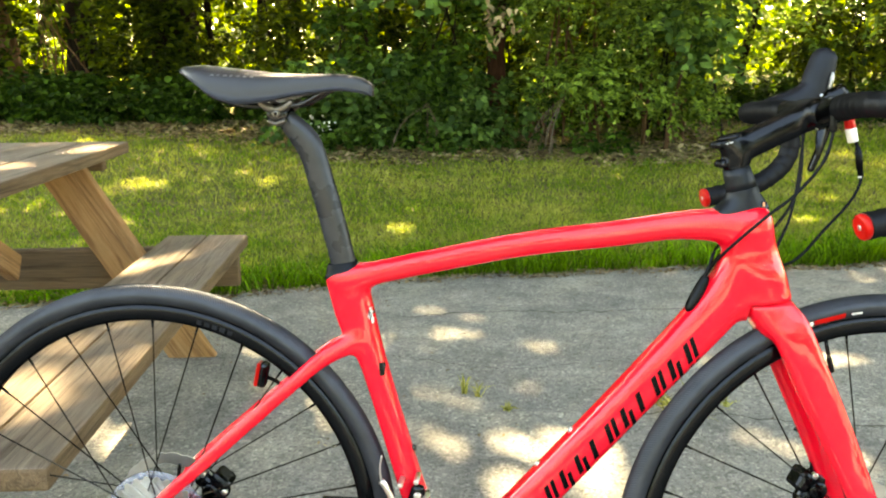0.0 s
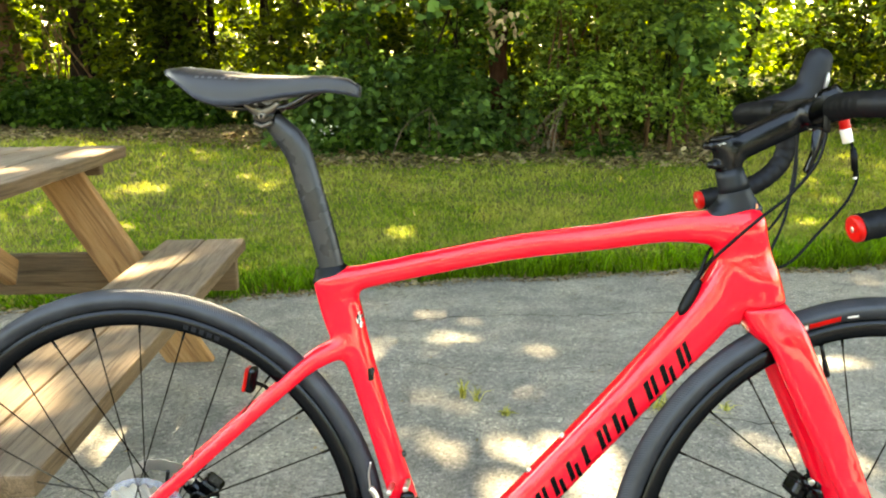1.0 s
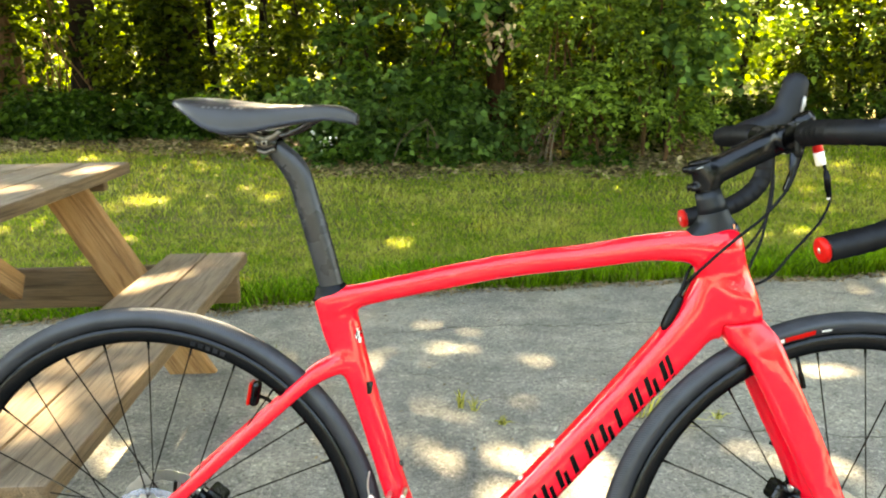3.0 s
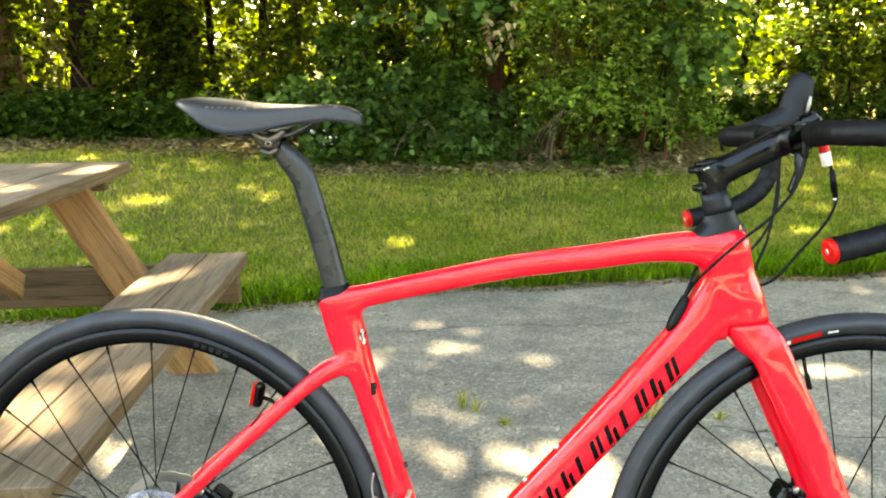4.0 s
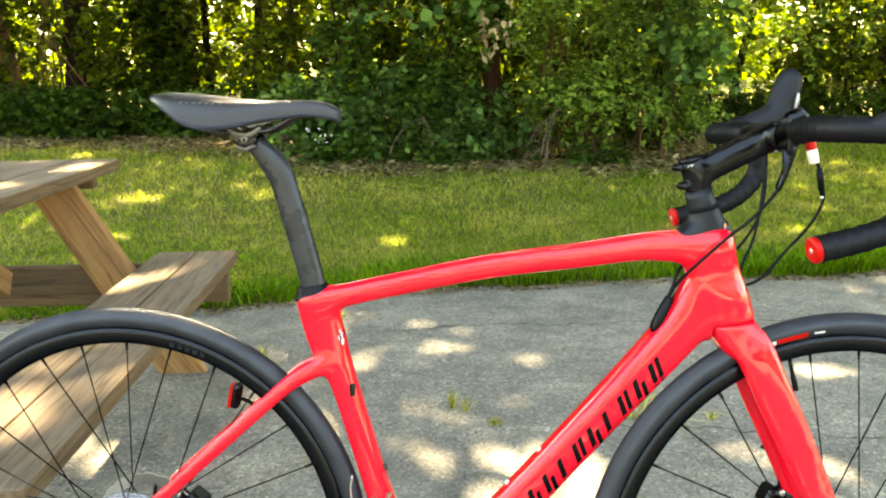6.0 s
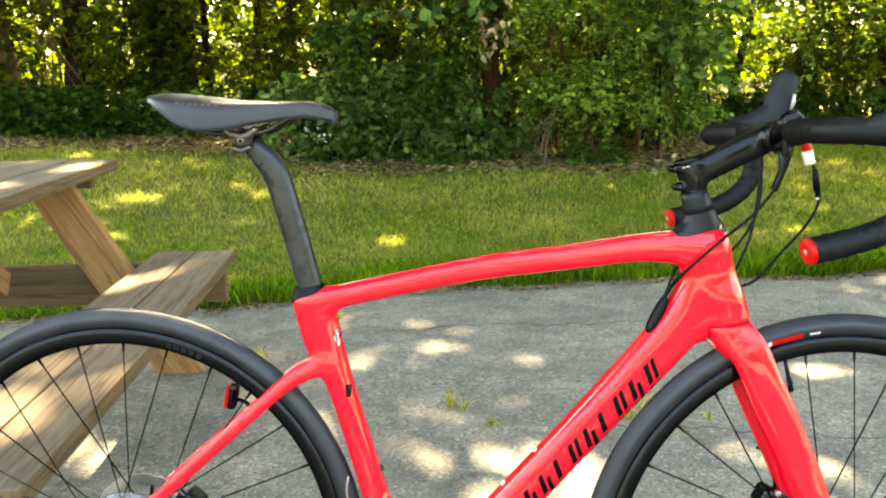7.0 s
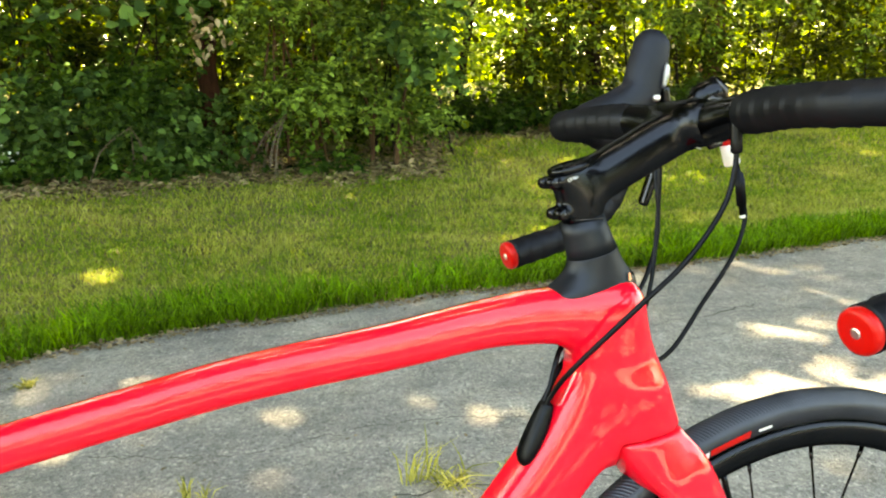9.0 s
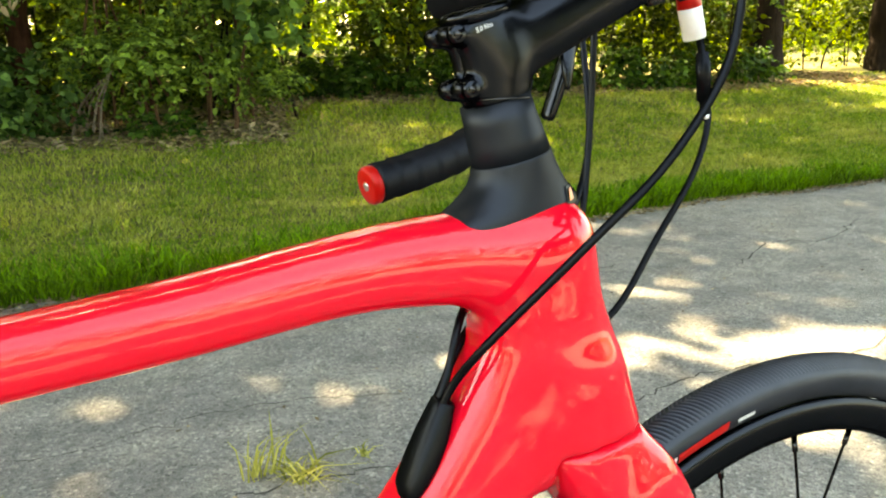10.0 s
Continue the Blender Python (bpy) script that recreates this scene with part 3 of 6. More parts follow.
def leaf_mesh(name, pos, d, nor, size, mat, slim=0.6):
    """One mesh of single leaves, each folded along its rib: base, direction, facing and length of each."""
    n = len(pos)
    nor = nor / np.linalg.norm(nor, axis=1)[:, None]
    d = d - nor * (d * nor).sum(1)[:, None]
    d /= np.linalg.norm(d, axis=1)[:, None]
    s = np.cross(nor, d)
    L, W = size[:, None], (size * slim * (0.8 + 0.4 * rng.random(n)))[:, None] * 0.5
    fold = nor * W * 0.35
    v = np.stack([pos, pos + d * L * 0.3 + s * W + fold, pos + d * L * 0.72 + s * W * 0.72 + fold, pos + d * L - nor * L * 0.1,
                  pos + d * L * 0.72 - s * W * 0.72 + fold, pos + d * L * 0.3 - s * W + fold], 1).reshape(-1, 3)
    i = np.arange(n) * 6
    f = np.concatenate([np.stack([i, i + 1, i + 2, i + 3], 1), np.stack([i, i + 3, i + 4, i + 5], 1)])
    return big_mesh(name, v, f, mat)


def leaves(name, pos, size, mat, facing=None, spread=0.8, slim=0.6, droop=0.25):
    """Leaves strewn at random."""
    n = len(pos)
    nor = rng.standard_normal((n, 3)) * spread
    nor += np.array((0, 0, 0.6)) if facing is None else facing
    return leaf_mesh(name, pos, rng.standard_normal((n, 3)) + np.array((0, 0, -droop)), nor, size, mat, slim)


def sprigs(name, base, way, length, k, size, mat, slim=0.6, up=0.8, droop=0.3):
    """Twigs with k leaves each in two rows; the leaves turn to the light and hang a little."""
    n = len(base)
    way = way / np.linalg.norm(way, axis=1)[:, None]
    side = np.cross(way, np.array((0.0, 0.0, 1.0))) + 1e-4
    side /= np.linalg.norm(side, axis=1)[:, None]
    j = (np.arange(k) + 0.6) / k
    pos = base[:, None] + way[:, None] * (length[:, None] * j)[..., None]
    pos[..., 2] -= droop * length[:, None] * j ** 2
    turn = np.where(np.arange(k) % 2, 1.0, -1.0)[None, :, None]
    turn = np.where((np.arange(k) == k - 1)[None, :, None], 0.0, turn)
    d = way[:, None] * 0.6 + side[:, None] * turn + rng.standard_normal((n, k, 3)) * 0.35 + np.array((0, 0, -0.3))
    nor = np.array((0, 0, up)) + way[:, None] * 0.45 + rng.standard_normal((n, k, 3)) * 0.42
    sz = size * (0.55 + 0.8 * rng.random((n, k))) * (0.8 + 0.4 * rng.random((n, 1)))
    return leaf_mesh(name, pos.reshape(-1, 3), d.reshape(-1, 3), nor.reshape(-1, 3), sz.ravel(), mat, slim)


def limb(name, points, r0, r1, mat, parent, sides=9):
    p = spline(points, 6)
    p[1:, :] += 0.12 * r0 * rng.standard_normal((len(p) - 1, 3))
    rad = np.linspace(r0, r1, len(p))
    flare = 1 + 0.5 * np.exp(-(p[:, 2] - p[0, 2]) / (2.0 * r0)) * (r0 > 0.1)
    return part(name, sweep(name, np.column_stack([p, rad * flare, rad * flare]), mat, sides, lateral=(0, 1, 0.01)), parent)


# patches of pavement, lawn and table top that the sun reaches through gaps in the crowns: x, y, half sizes
FLECKS = [(0.64, 1.93, 0.33, 0.22), (1.12, 2.02, 0.20, 0.15), (1.50, 2.12, 0.2, 0.12), (0.50, 0.46, 0.17, 0.13), (0.35, 0.63, 0.22, 0.17), (0.86, 2.06, 0.20, 0.13), (0.43, 2.28, 0.14, 0.08), (2.15, 3.88, 0.32, 0.10), (1.82, 2.75, 0.38, 0.14),
          (1.34, 2.70, 0.15, 0.12), (2.45, 2.62, 0.45, 0.20), (2.9, 2.5, 0.6, 0.20), (2.10, 2.05, 0.3, 0.14), (4.42, 4.27, 0.22, 0.07), (2.6, 3.1, 0.3, 0.12),
          (-0.355, 2.26, 0.10, 0.14), (-0.335, 2.06, 0.10, 0.16), (-0.32, 1.88, 0.10, 0.16), (-1.33, 3.34, 0.22, 0.10), (0.03, 1.04, 0.19, 0.18), (-0.257, 1.91, 0.11, 0.10), (-0.07, 1.82, 0.09, 0.08), (-0.10, 1.42, 0.15, 0.14),
          (-0.47, 1.74, 0.12, 0.12), (-0.53, 2.06, 0.16, 0.09), (-0.43, 1.56, 0.13, 0.08), (-0.73, 2.0, 0.12, 0.09),
          (-0.95, 5.70, 0.29, 0.24), (-1.78, 5.44, 0.26, 0.25), (-2.40, 5.74, 0.24, 0.19), (-1.62, 4.51, 0.26, 0.2), (3.4, 8.9, 0.5, 0.25), (4.9, 10.6, 0.8, 0.5), (6.4, 10.4, 0.8, 0.5), (2.27, 4.95, 0.2, 0.17), (-2.35, 4.75, 0.55, 0.55), (-0.1, 5.85, 0.2, 0.17), (8.4, 7.2, 0.9, 0.35), (8.3, 8.6, 1.3, 0.5),
          (9.8, 9.0, 1.1, 0.6), (9.5, 7.6, 1.0, 0.5), (3.4, 1.6, 0.7, 0.5), (0.9, -0.5, 1.0, 0.45), (2.4, -0.7, 0.6, 0.5), (-0.9, -0.6, 0.6, 0.5), (4.5, -0.6, 0.8, 0.6), (8.7, 8.9, 0.9, 0.4), (4.0, 8.6, 0.7, 0.25), (2.6, 7.8, 0.3, 0.2)]


def shades(pos):
    """Which crown leaves keep the sun off the shaded ground: those not in the way of a sunlit patch."""
    s = pos[:, 2] / SUN_DIR.z
    gx, gy = pos[:, 0] - SUN_DIR.x * s, pos[:, 1] - SUN_DIR.y * s
    keep = np.ones(len(pos), dtype=bool)
    for x, y, a, b in FLECKS:
        wob = 1 + 0.3 * np.sin(9 * gx + 2 * y) * np.sin(11 * gy + x) + 0.3 * np.sin(23 * gx + 5 * y + 14 * gy)
        keep &= ((gx - x) / a) ** 2 + ((gy - y) / b) ** 2 > wob * (0.2 + 1.5 * rng.random(len(pos))) * (rng.random(len(pos)) > 0.1)
    return keep


TREES = [  # x, y, trunk radius, lean, bark, label
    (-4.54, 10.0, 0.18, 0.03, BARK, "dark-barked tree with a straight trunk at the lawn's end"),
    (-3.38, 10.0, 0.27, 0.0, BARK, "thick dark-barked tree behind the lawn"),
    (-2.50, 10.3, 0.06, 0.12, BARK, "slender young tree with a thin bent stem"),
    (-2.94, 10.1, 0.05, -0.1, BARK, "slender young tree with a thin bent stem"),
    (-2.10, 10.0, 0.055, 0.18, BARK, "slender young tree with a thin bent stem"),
    (-5.35, 9.9, 0.22, -0.25, BARK_BROWN, "brown-barked leaning tree among undergrowth"),
    (0.45, 7.85, 0.09, 0.0, BARK_RED, "pale-barked tree half hidden in the bush"),
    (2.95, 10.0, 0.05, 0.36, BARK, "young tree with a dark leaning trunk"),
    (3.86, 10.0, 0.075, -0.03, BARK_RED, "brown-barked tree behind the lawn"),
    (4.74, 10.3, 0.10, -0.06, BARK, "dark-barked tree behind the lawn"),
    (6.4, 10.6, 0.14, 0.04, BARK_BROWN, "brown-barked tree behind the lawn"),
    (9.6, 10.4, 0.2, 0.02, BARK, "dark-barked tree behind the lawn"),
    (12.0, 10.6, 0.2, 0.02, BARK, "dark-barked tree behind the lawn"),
]


def build_trees():
    global rng
    rng = np.random.default_rng(11)
    # crowns overhead: bough by bough, in the reach of the trunks
    # spread evenly over the ground that they shade
    over, fall = [a.ravel() for a in np.meshgrid(np.arange(-8.0, 13.5, 0.72), np.arange(-4.8, 10.6, 0.74), indexing="ij")]
    over, fall = over + 0.3 * rng.standard_normal(len(over)), fall + 0.3 * rng.standard_normal(len(fall))
    boughs = len(over)
    cz = 5.4 + 4.0 * rng.random(boughs)
    cx, cy = over + SUN_DIR.x * cz / SUN_DIR.z, fall + SUN_DIR.y * cz / SUN_DIR.z
    # towards the wood's edge the crowns stand further apart, and let more sun in
    open_bush = ((over > -0.7) & (over < 1.3) & (fall > 5.9)) | ((over > 3.5) & (fall > 8.2)) | ((over > 6.4) & (fall > 7.0))
    thinner = (over > -4.2) & (over < -0.7) & (fall > 5.9)
    dense = rng.random(boughs) < np.where(open_bush, 0.16, np.where(thinner, 0.4, 1.0)) * np.interp(fall, [4.4, 6.2, 8.8, 10.5], [1.0, 0.95, 0.9, 0.4]) * np.where((over > 1.6) & (over < 7.0) & (fall > 5.0), 0.82, 1.0)
    pos = np.repeat(np.stack([cx, cy, cz], 1)[dense], 330, 0)
    pos += rng.standard_normal(pos.shape) * np.array((0.5, 0.5, 0.3))
    s = pos[:, 2] / SUN_DIR.z
    gy = pos[:, 1] - SUN_DIR.y * s
    keep = shades(pos) & (gy > -4.5 + 0.8 * np.sin(pos[:, 0] * 0.9))
    pos = pos[keep]
    trunk = np.array([(t[0], t[1]) for t in TREES])
    weight = np.array([1.0 if t[2] > 0.09 else 2.2 for t in TREES])
    own = (np.hypot(pos[:, None, 0] - trunk[None, :, 0], (pos[:, None, 1] - trunk[None, :, 1]) * 0.5) * weight).argmin(1)
    for i, (x, y, r, lean, bark, label) in enumerate(TREES):
        z = float(land(x, y)) - 0.03
        tr = thing("tree", (x, y, z), label, "tree")
        top = 5.6 if r > 0.09 else 3.6
        limb("trunk", [(x, y, z), (x + lean * 0.5, y, z + 1.0), (x + lean * 1.1 + 0.05, y - 0.05, z + 2.2), (x + lean * 1.5, y - 0.15, z + top)], r, r * 0.55, bark, tr, 12)
        mine = pos[own == i]
        for k in range(5 if r > 0.09 else 2):
            if len(mine):
                g = mine[rng.integers(len(mine))]
            else:
                g = np.array((x, y - 0.6, top + 0.8))
            s0 = z + top * (0.55 + 0.09 * k)
            a = np.array((x + lean * 1.3, y - 0.1, s0))
            limb("limb", [a, a * 0.6 + g * 0.4 + np.array((0, 0, 0.3)), g], r * 0.4, r * 0.1, bark, tr, 7)
        if len(mine):
            part("crown", leaves("crown", mine, 0.12 + 0.11 * rng.random(len(mine)), LEAF_WOOD_SHADED, spread=0.7, slim=0.75), tr)


def bush(name, label, x0, x1, front, depth, top, n, size, mat, stems, cluster=0.2, twig=BARK, spray=26, inner=1.8, thick=1.0, hollow=0.35):
    """A bush: bent stems from the ground and a shell of leafy sprays, uneven and open in places."""
    xm, ym = (x0 + x1) / 2, front + depth * 0.6
    ob = thing(name, (xm, ym, float(land(xm, ym)) - 0.02), label, "bush")
    sprays = n // spray
    u = rng.random(sprays) * 2 - 1
    h = rng.random(sprays) ** 0.85
    shell = rng.random(sprays) ** inner
    wob = 0.16 * np.sin(u * 7 + h * 4) + 0.12 * np.sin(u * 15 + 2 + h * 9)
    cx = xm + u * (x1 - x0) / 2 * (0.95 + 0.1 * np.sin(h * 5))
    bulge = np.sqrt(np.clip(1 - u * u, 0.02, 1))
    cy = front + depth * (1 - bulge) + wob + shell * 0.9 - 0.25 * np.sin(h * 3.0)
    cz = land(cx, cy) + 0.05 + h * top * (0.75 + 0.25 * bulge)
    # hollows between the boughs, set back into the shade
    deep = np.sin(2.9 * cx + 1.1 + 0.8 * np.sin(2.3 * cz)) * np.sin(3.4 * cz + 0.7 * cx) + 0.45 * np.sin(7.1 * cx + 2) * np.sin(6.3 * cz + 1)
    cy = cy + hollow * np.clip(-deep - 0.1, 0, 0.8)
    c = np.stack([cx, cy, cz], 1)
    pos = np.repeat(c, spray, 0)
    pos += rng.standard_normal(pos.shape) * cluster * np.array((1, 0.8, 0.75))
    pos[:, 2] = np.maximum(pos[:, 2], land(pos[:, 0], pos[:, 1]) + 0.03)
    me = leaves("foliage", pos, size * (0.6 + 0.8 * rng.random(len(pos))), mat, facing=np.array((0, -0.5, 0.5)), spread=0.9)
    part("foliage", me, ob)
    for k in range(stems):
        bx = x0 + (x1 - x0) * (0.12 + 0.76 * rng.random())
        by = front + depth * 0.35 + 0.5 * rng.random()
        g = c[rng.integers(sprays)]
        z = float(land(bx, by)) - 0.03
        limb("stem", [(bx, by, z), (bx * 0.7 + g[0] * 0.3, by, z + 0.35 * (g[2] - z) + 0.1), tuple(g)], (0.014 + 0.02 * rng.random()) * thick, 0.004 * thick, twig, ob, 6)
    return ob


def clumps(n, x, y, z, r, apart=0.75, hollows=()):
    """Centres and radii of leafy clumps in a box, kept apart from each other and out of the hollows (x, z, half sizes)."""
    out = []
    for _ in range(n * 12):
        c = np.array([a + (b - a) * rng.random() for a, b in (x, y, z)] + [r[0] + (r[1] - r[0]) * rng.random()])
        if any(((c[0] - hx) / hw) ** 2 + ((c[2] - hz) / hh) ** 2 < 1 for hx, hz, hw, hh in hollows):
            continue
        if all(np.linalg.norm(c[:3] - o[:3]) > apart * (c[3] + o[3]) for o in out):
            out.append(c)
        if len(out) == n:
            break
    out = np.array(out)
    out[:, 2] += land(out[:, 0], out[:, 1])
    return out


def clump_bush(label, cl, per, size, mat, k=9, length=0.16, slim=0.6, up=0.8, stems=10, twig=BARK, thick=1.0, name="bush"):
    """A bush of leafy clumps on bent stems: each clump is a shell of sprigs, dark and open inside."""
    xm, ym = float(cl[:, 0].mean()), float(cl[:, 1].mean())
    ob = thing(name, (xm, ym, float(land(xm, ym)) - 0.02), label, "bush")
    n = (per * (cl[:, 3] / cl[:, 3].mean()) ** 2).astype(int) + 1
    c = np.repeat(cl, n, 0)
    u = rng.standard_normal((len(c), 3)) + np.array((0, -0.35, 0.25))
    u /= np.linalg.norm(u, axis=1)[:, None]
    base = c[:, :3] + u * (c[:, 3] * (0.35 + 0.6 * rng.random(len(c)) ** 0.7))[:, None] * np.array((1.1, 0.9, 0.8))
    base[:, 2] = np.maximum(base[:, 2], land(base[:, 0], base[:, 1]) + 0.04)
    way = u * 0.8 + rng.standard_normal((len(c), 3)) * 0.45 + np.array((0, -0.1, -0.05))
    part("foliage", sprigs("foliage", base, way, length * (0.6 + 0.8 * rng.random(len(c))), k, size, mat, slim, up), ob)
    for _ in range(stems):
        g = cl[rng.integers(len(cl))]
        bx, by = g[0] + 0.35 * rng.standard_normal(), g[1] + 0.25 + 0.3 * rng.random()
        z = float(land(bx, by)) - 0.03
        limb("stem", [(bx, by, z), (bx * 0.6 + g[0] * 0.4 + 0.06 * rng.standard_normal(), by, z + 0.4 * (g[2] - z)), (g[0], g[1] + 0.1, g[2])], (0.010 + 0.014 * rng.random()) * thick, 0.004 * thick, twig, ob, 6)
    return ob


build_trees()
# the large bush at the lawn's end, with its dark hollow round a trunk
HOLLOWS = ((0.42, 0.65, 0.20, 0.30), (1.22, 0.85, 0.13, 0.16), (1.40, 0.62, 0.11, 0.13), (0.72, 0.50, 0.10, 0.16), (-0.25, 0.10, 0.12, 0.12))
clump_bush("dense bush with small yellow-green leaves at the lawn's end", clumps(30, (0.55, 2.1), (7.2, 8.1), (0.34, 2.0), (0.15, 0.27), 0.74, HOLLOWS), 46, 0.049, LEAF_BUSH, 11, 0.17, 0.62, stems=22, twig=BARK_BROWN)
clump_bush("upper boughs of the dense bush, thick with leaves", clumps(40, (-1.2, 0.5), (7.3, 8.6), (1.9, 3.4), (0.24, 0.40), 0.6), 40, 0.055, LEAF_BUSH, 9, 0.2, 0.6, stems=8)
# inner boughs take the darker leaf, so their shade sits in the colour
clump_bush("inner boughs of the dense bush, deep shade put into the leaf colour", clumps(44, (-0.9, 1.9), (8.1, 8.9), (0.1, 1.4), (0.22, 0.34), 0.55), 26, 0.055, LEAF_WOOD_SHADED, 9, 0.2, 0.6, stems=12)
clump_bush("green shrub with rounded leaves grown into the bush", clumps(17, (-0.85, 0.40), (7.2, 7.9), (0.55, 1.75), (0.14, 0.24), 0.72, HOLLOWS), 36, 0.054, LEAF_VINE, 8, 0.18, 0.72, stems=10)
clump_bush("broad bluish leaves hanging over the bush", clumps(7, (-0.5, 0.42), (7.15, 7.5), (1.12, 1.75), (0.13, 0.2), 0.6, HOLLOWS), 9, 0.095, LEAF_BROAD, 6, 0.2, 0.85, 0.5, stems=3)
clump_bush("broad bluish leaves drooping beside the bush", clumps(9, (1.85, 2.32), (7.3, 7.8), (0.75, 1.9), (0.14, 0.22), 0.6), 14, 0.085, LEAF_BROAD, 7, 0.22, 0.7, 0.4, stems=4)
clump_bush("climbing vine with large dark leaves over the bush foot", clumps(34, (-1.3, 0.62), (7.15, 7.65), (0.08, 0.62), (0.11, 0.19), 0.5, HOLLOWS), 26, 0.057, LEAF_BROAD, 6, 0.16, 0.88, 0.5, stems=8)
clump_bush("low green seedlings along the bush foot", clumps(26, (-1.2, 1.5), (7.05, 7.4), (0.02, 0.13), (0.06, 0.11), 0.5), 7, 0.06, LEAF_VINE, 6, 0.1, 0.75, stems=0)
clump_bush("thin lower sprays at the bush's open end", clumps(12, (1.1, 2.4), (7.5, 8.0), (0.22, 0.62), (0.11, 0.18), 0.6), 14, 0.045, LEAF_BUSH, 8, 0.17, 0.6, stems=2, twig=TWIG, thick=0.3)
bush("bush", "pale dead twigs under the bush", 0.55, 1.40, 7.0, 0.4, 0.45, 60, 0.05, LEAF_VINE, 15, 0.15, TWIG, thick=0.22)
bush("bush", "bare grey twigs bent across the vine", -0.60, 0.25, 6.9, 0.35, 0.55, 40, 0.05, LEAF_VINE, 7, 0.15, TWIG, thick=0.3)
# below and between the trunks
clump_bush("low ivy undergrowth below the trees", clumps(70, (-6.6, -1.0), (8.5, 9.3), (0.04, 0.36), (0.13, 0.24), 0.42), 34, 0.062, LEAF_VINE, 7, 0.18, 0.85, stems=8)
clump_bush("sapling thicket with bare brown twigs below the trees", clumps(12, (-6.3, -4.6), (9.2, 9.7), (0.5, 1.7), (0.15, 0.25), 0.7), 12, 0.075, LEAF_WOOD_SHADED, 7, 0.2, 0.65, stems=34, twig=BARK_BROWN)
clump_bush("ivy and boughs round the thick trunk", clumps(20, (-3.95, -2.95), (9.35, 9.7), (0.3, 2.0), (0.16, 0.28), 0.5), 22, 0.08, LEAF_WOOD_SHADED, 8, 0.2, 0.7, stems=6)
clump_bush("leafy boughs hanging between the trunks", clumps(26, (-5.2, -1.5), (9.6, 10.6), (0.55, 2.3), (0.18, 0.32), 0.7), 18, 0.085, LEAF_WOOD_SHADED, 8, 0.24, 0.65, stems=14)
clump_bush("leafy dark boughs beside the bush", clumps(22, (-2.0, -0.7), (8.2, 9.2), (0.45, 2.3), (0.18, 0.3), 0.6), 20, 0.075, LEAF_WOOD_SHADED, 8, 0.22, 0.65, stems=9)
clump_bush("dense leafy undergrowth below the trees", clumps(60, (-9.5, -5.4), (9.4, 10.6), (0.2, 2.8), (0.25, 0.4), 0.55), 26, 0.09, LEAF_WOOD_SHADED, 8, 0.26, 0.65, stems=14)
clump_bush("low undergrowth behind the lawn", clumps(64, (2.6, 9.0), (9.2, 9.9), (0.03, 0.30), (0.12, 0.2), 0.45), 18, 0.075, LEAF_VINE, 7, 0.18, 0.75, stems=8)
# boughs added in the dark leaf colour, to deepen a bright gap
clump_bush("boughs added by a young tree, shade put into their colour", clumps(8, (3.1, 4.6), (9.2, 10.0), (0.55, 2.6), (0.18, 0.3), 0.62), 30, 0.075, LEAF_WOOD_SHADED, 9, 0.24, 0.6, stems=5)
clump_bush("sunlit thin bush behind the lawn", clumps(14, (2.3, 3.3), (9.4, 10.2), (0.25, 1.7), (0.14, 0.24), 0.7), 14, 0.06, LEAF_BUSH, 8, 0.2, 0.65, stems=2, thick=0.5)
clump_bush("leafy boughs hanging before the trees", clumps(50, (3.3, 8.6), (9.3, 10.6), (0.6, 3.2), (0.2, 0.36), 0.62), 36, 0.075, LEAF_WOOD_SHADED, 9, 0.26, 0.6, stems=20)
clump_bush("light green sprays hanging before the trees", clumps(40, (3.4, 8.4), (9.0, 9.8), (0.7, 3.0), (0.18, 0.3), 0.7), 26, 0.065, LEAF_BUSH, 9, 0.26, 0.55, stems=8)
clump_bush("dark undergrowth, the woods' shade put into its leaf colour", clumps(44, (3.6, 9.5), (10.2, 11.0), (0.2, 1.2), (0.2, 0.34), 0.6), 20, 0.085, LEAF_WOOD_SHADED, 8, 0.24, 0.65, stems=14)
clump_bush("dark leafy undergrowth behind the lawn", clumps(60, (8.2, 15.5), (11.2, 12.4), (0.3, 3.0), (0.22, 0.38), 0.6), 24, 0.09, LEAF_WOOD_SHADED, 8, 0.28, 0.65, stems=16)
# dry pale leaves caught by the trunk in the bush
me = leaves("dry_leaves", np.array((0.50, 7.1, 1.26)) + rng.standard_normal((46, 3)) * np.array((0.08, 0.05, 0.10)), 0.05 + 0.04 * rng.random(46), LITTER, facing=np.array((0, -1.2, 0.3)), droop=1.5, slim=0.45)
tagged(new("dry_leaves", me), "dry pale leaves hanging on the trunk in the bush", "leaves", kind="stuff")
# white blossom at the foot of the bush
me = leaves("flower", np.array((-0.98, 7.1, 0.42)) + rng.standard_normal((16, 3)) * np.array((0.07, 0.05, 0.05)), 0.022 + 0.014 * rng.random(16), LEAF_FLOWER, facing=np.array((0, -1.0, 0.6)))
tagged(new("flower", me), "small cluster of white blossom at the bush foot", "flowers", kind="stuff")


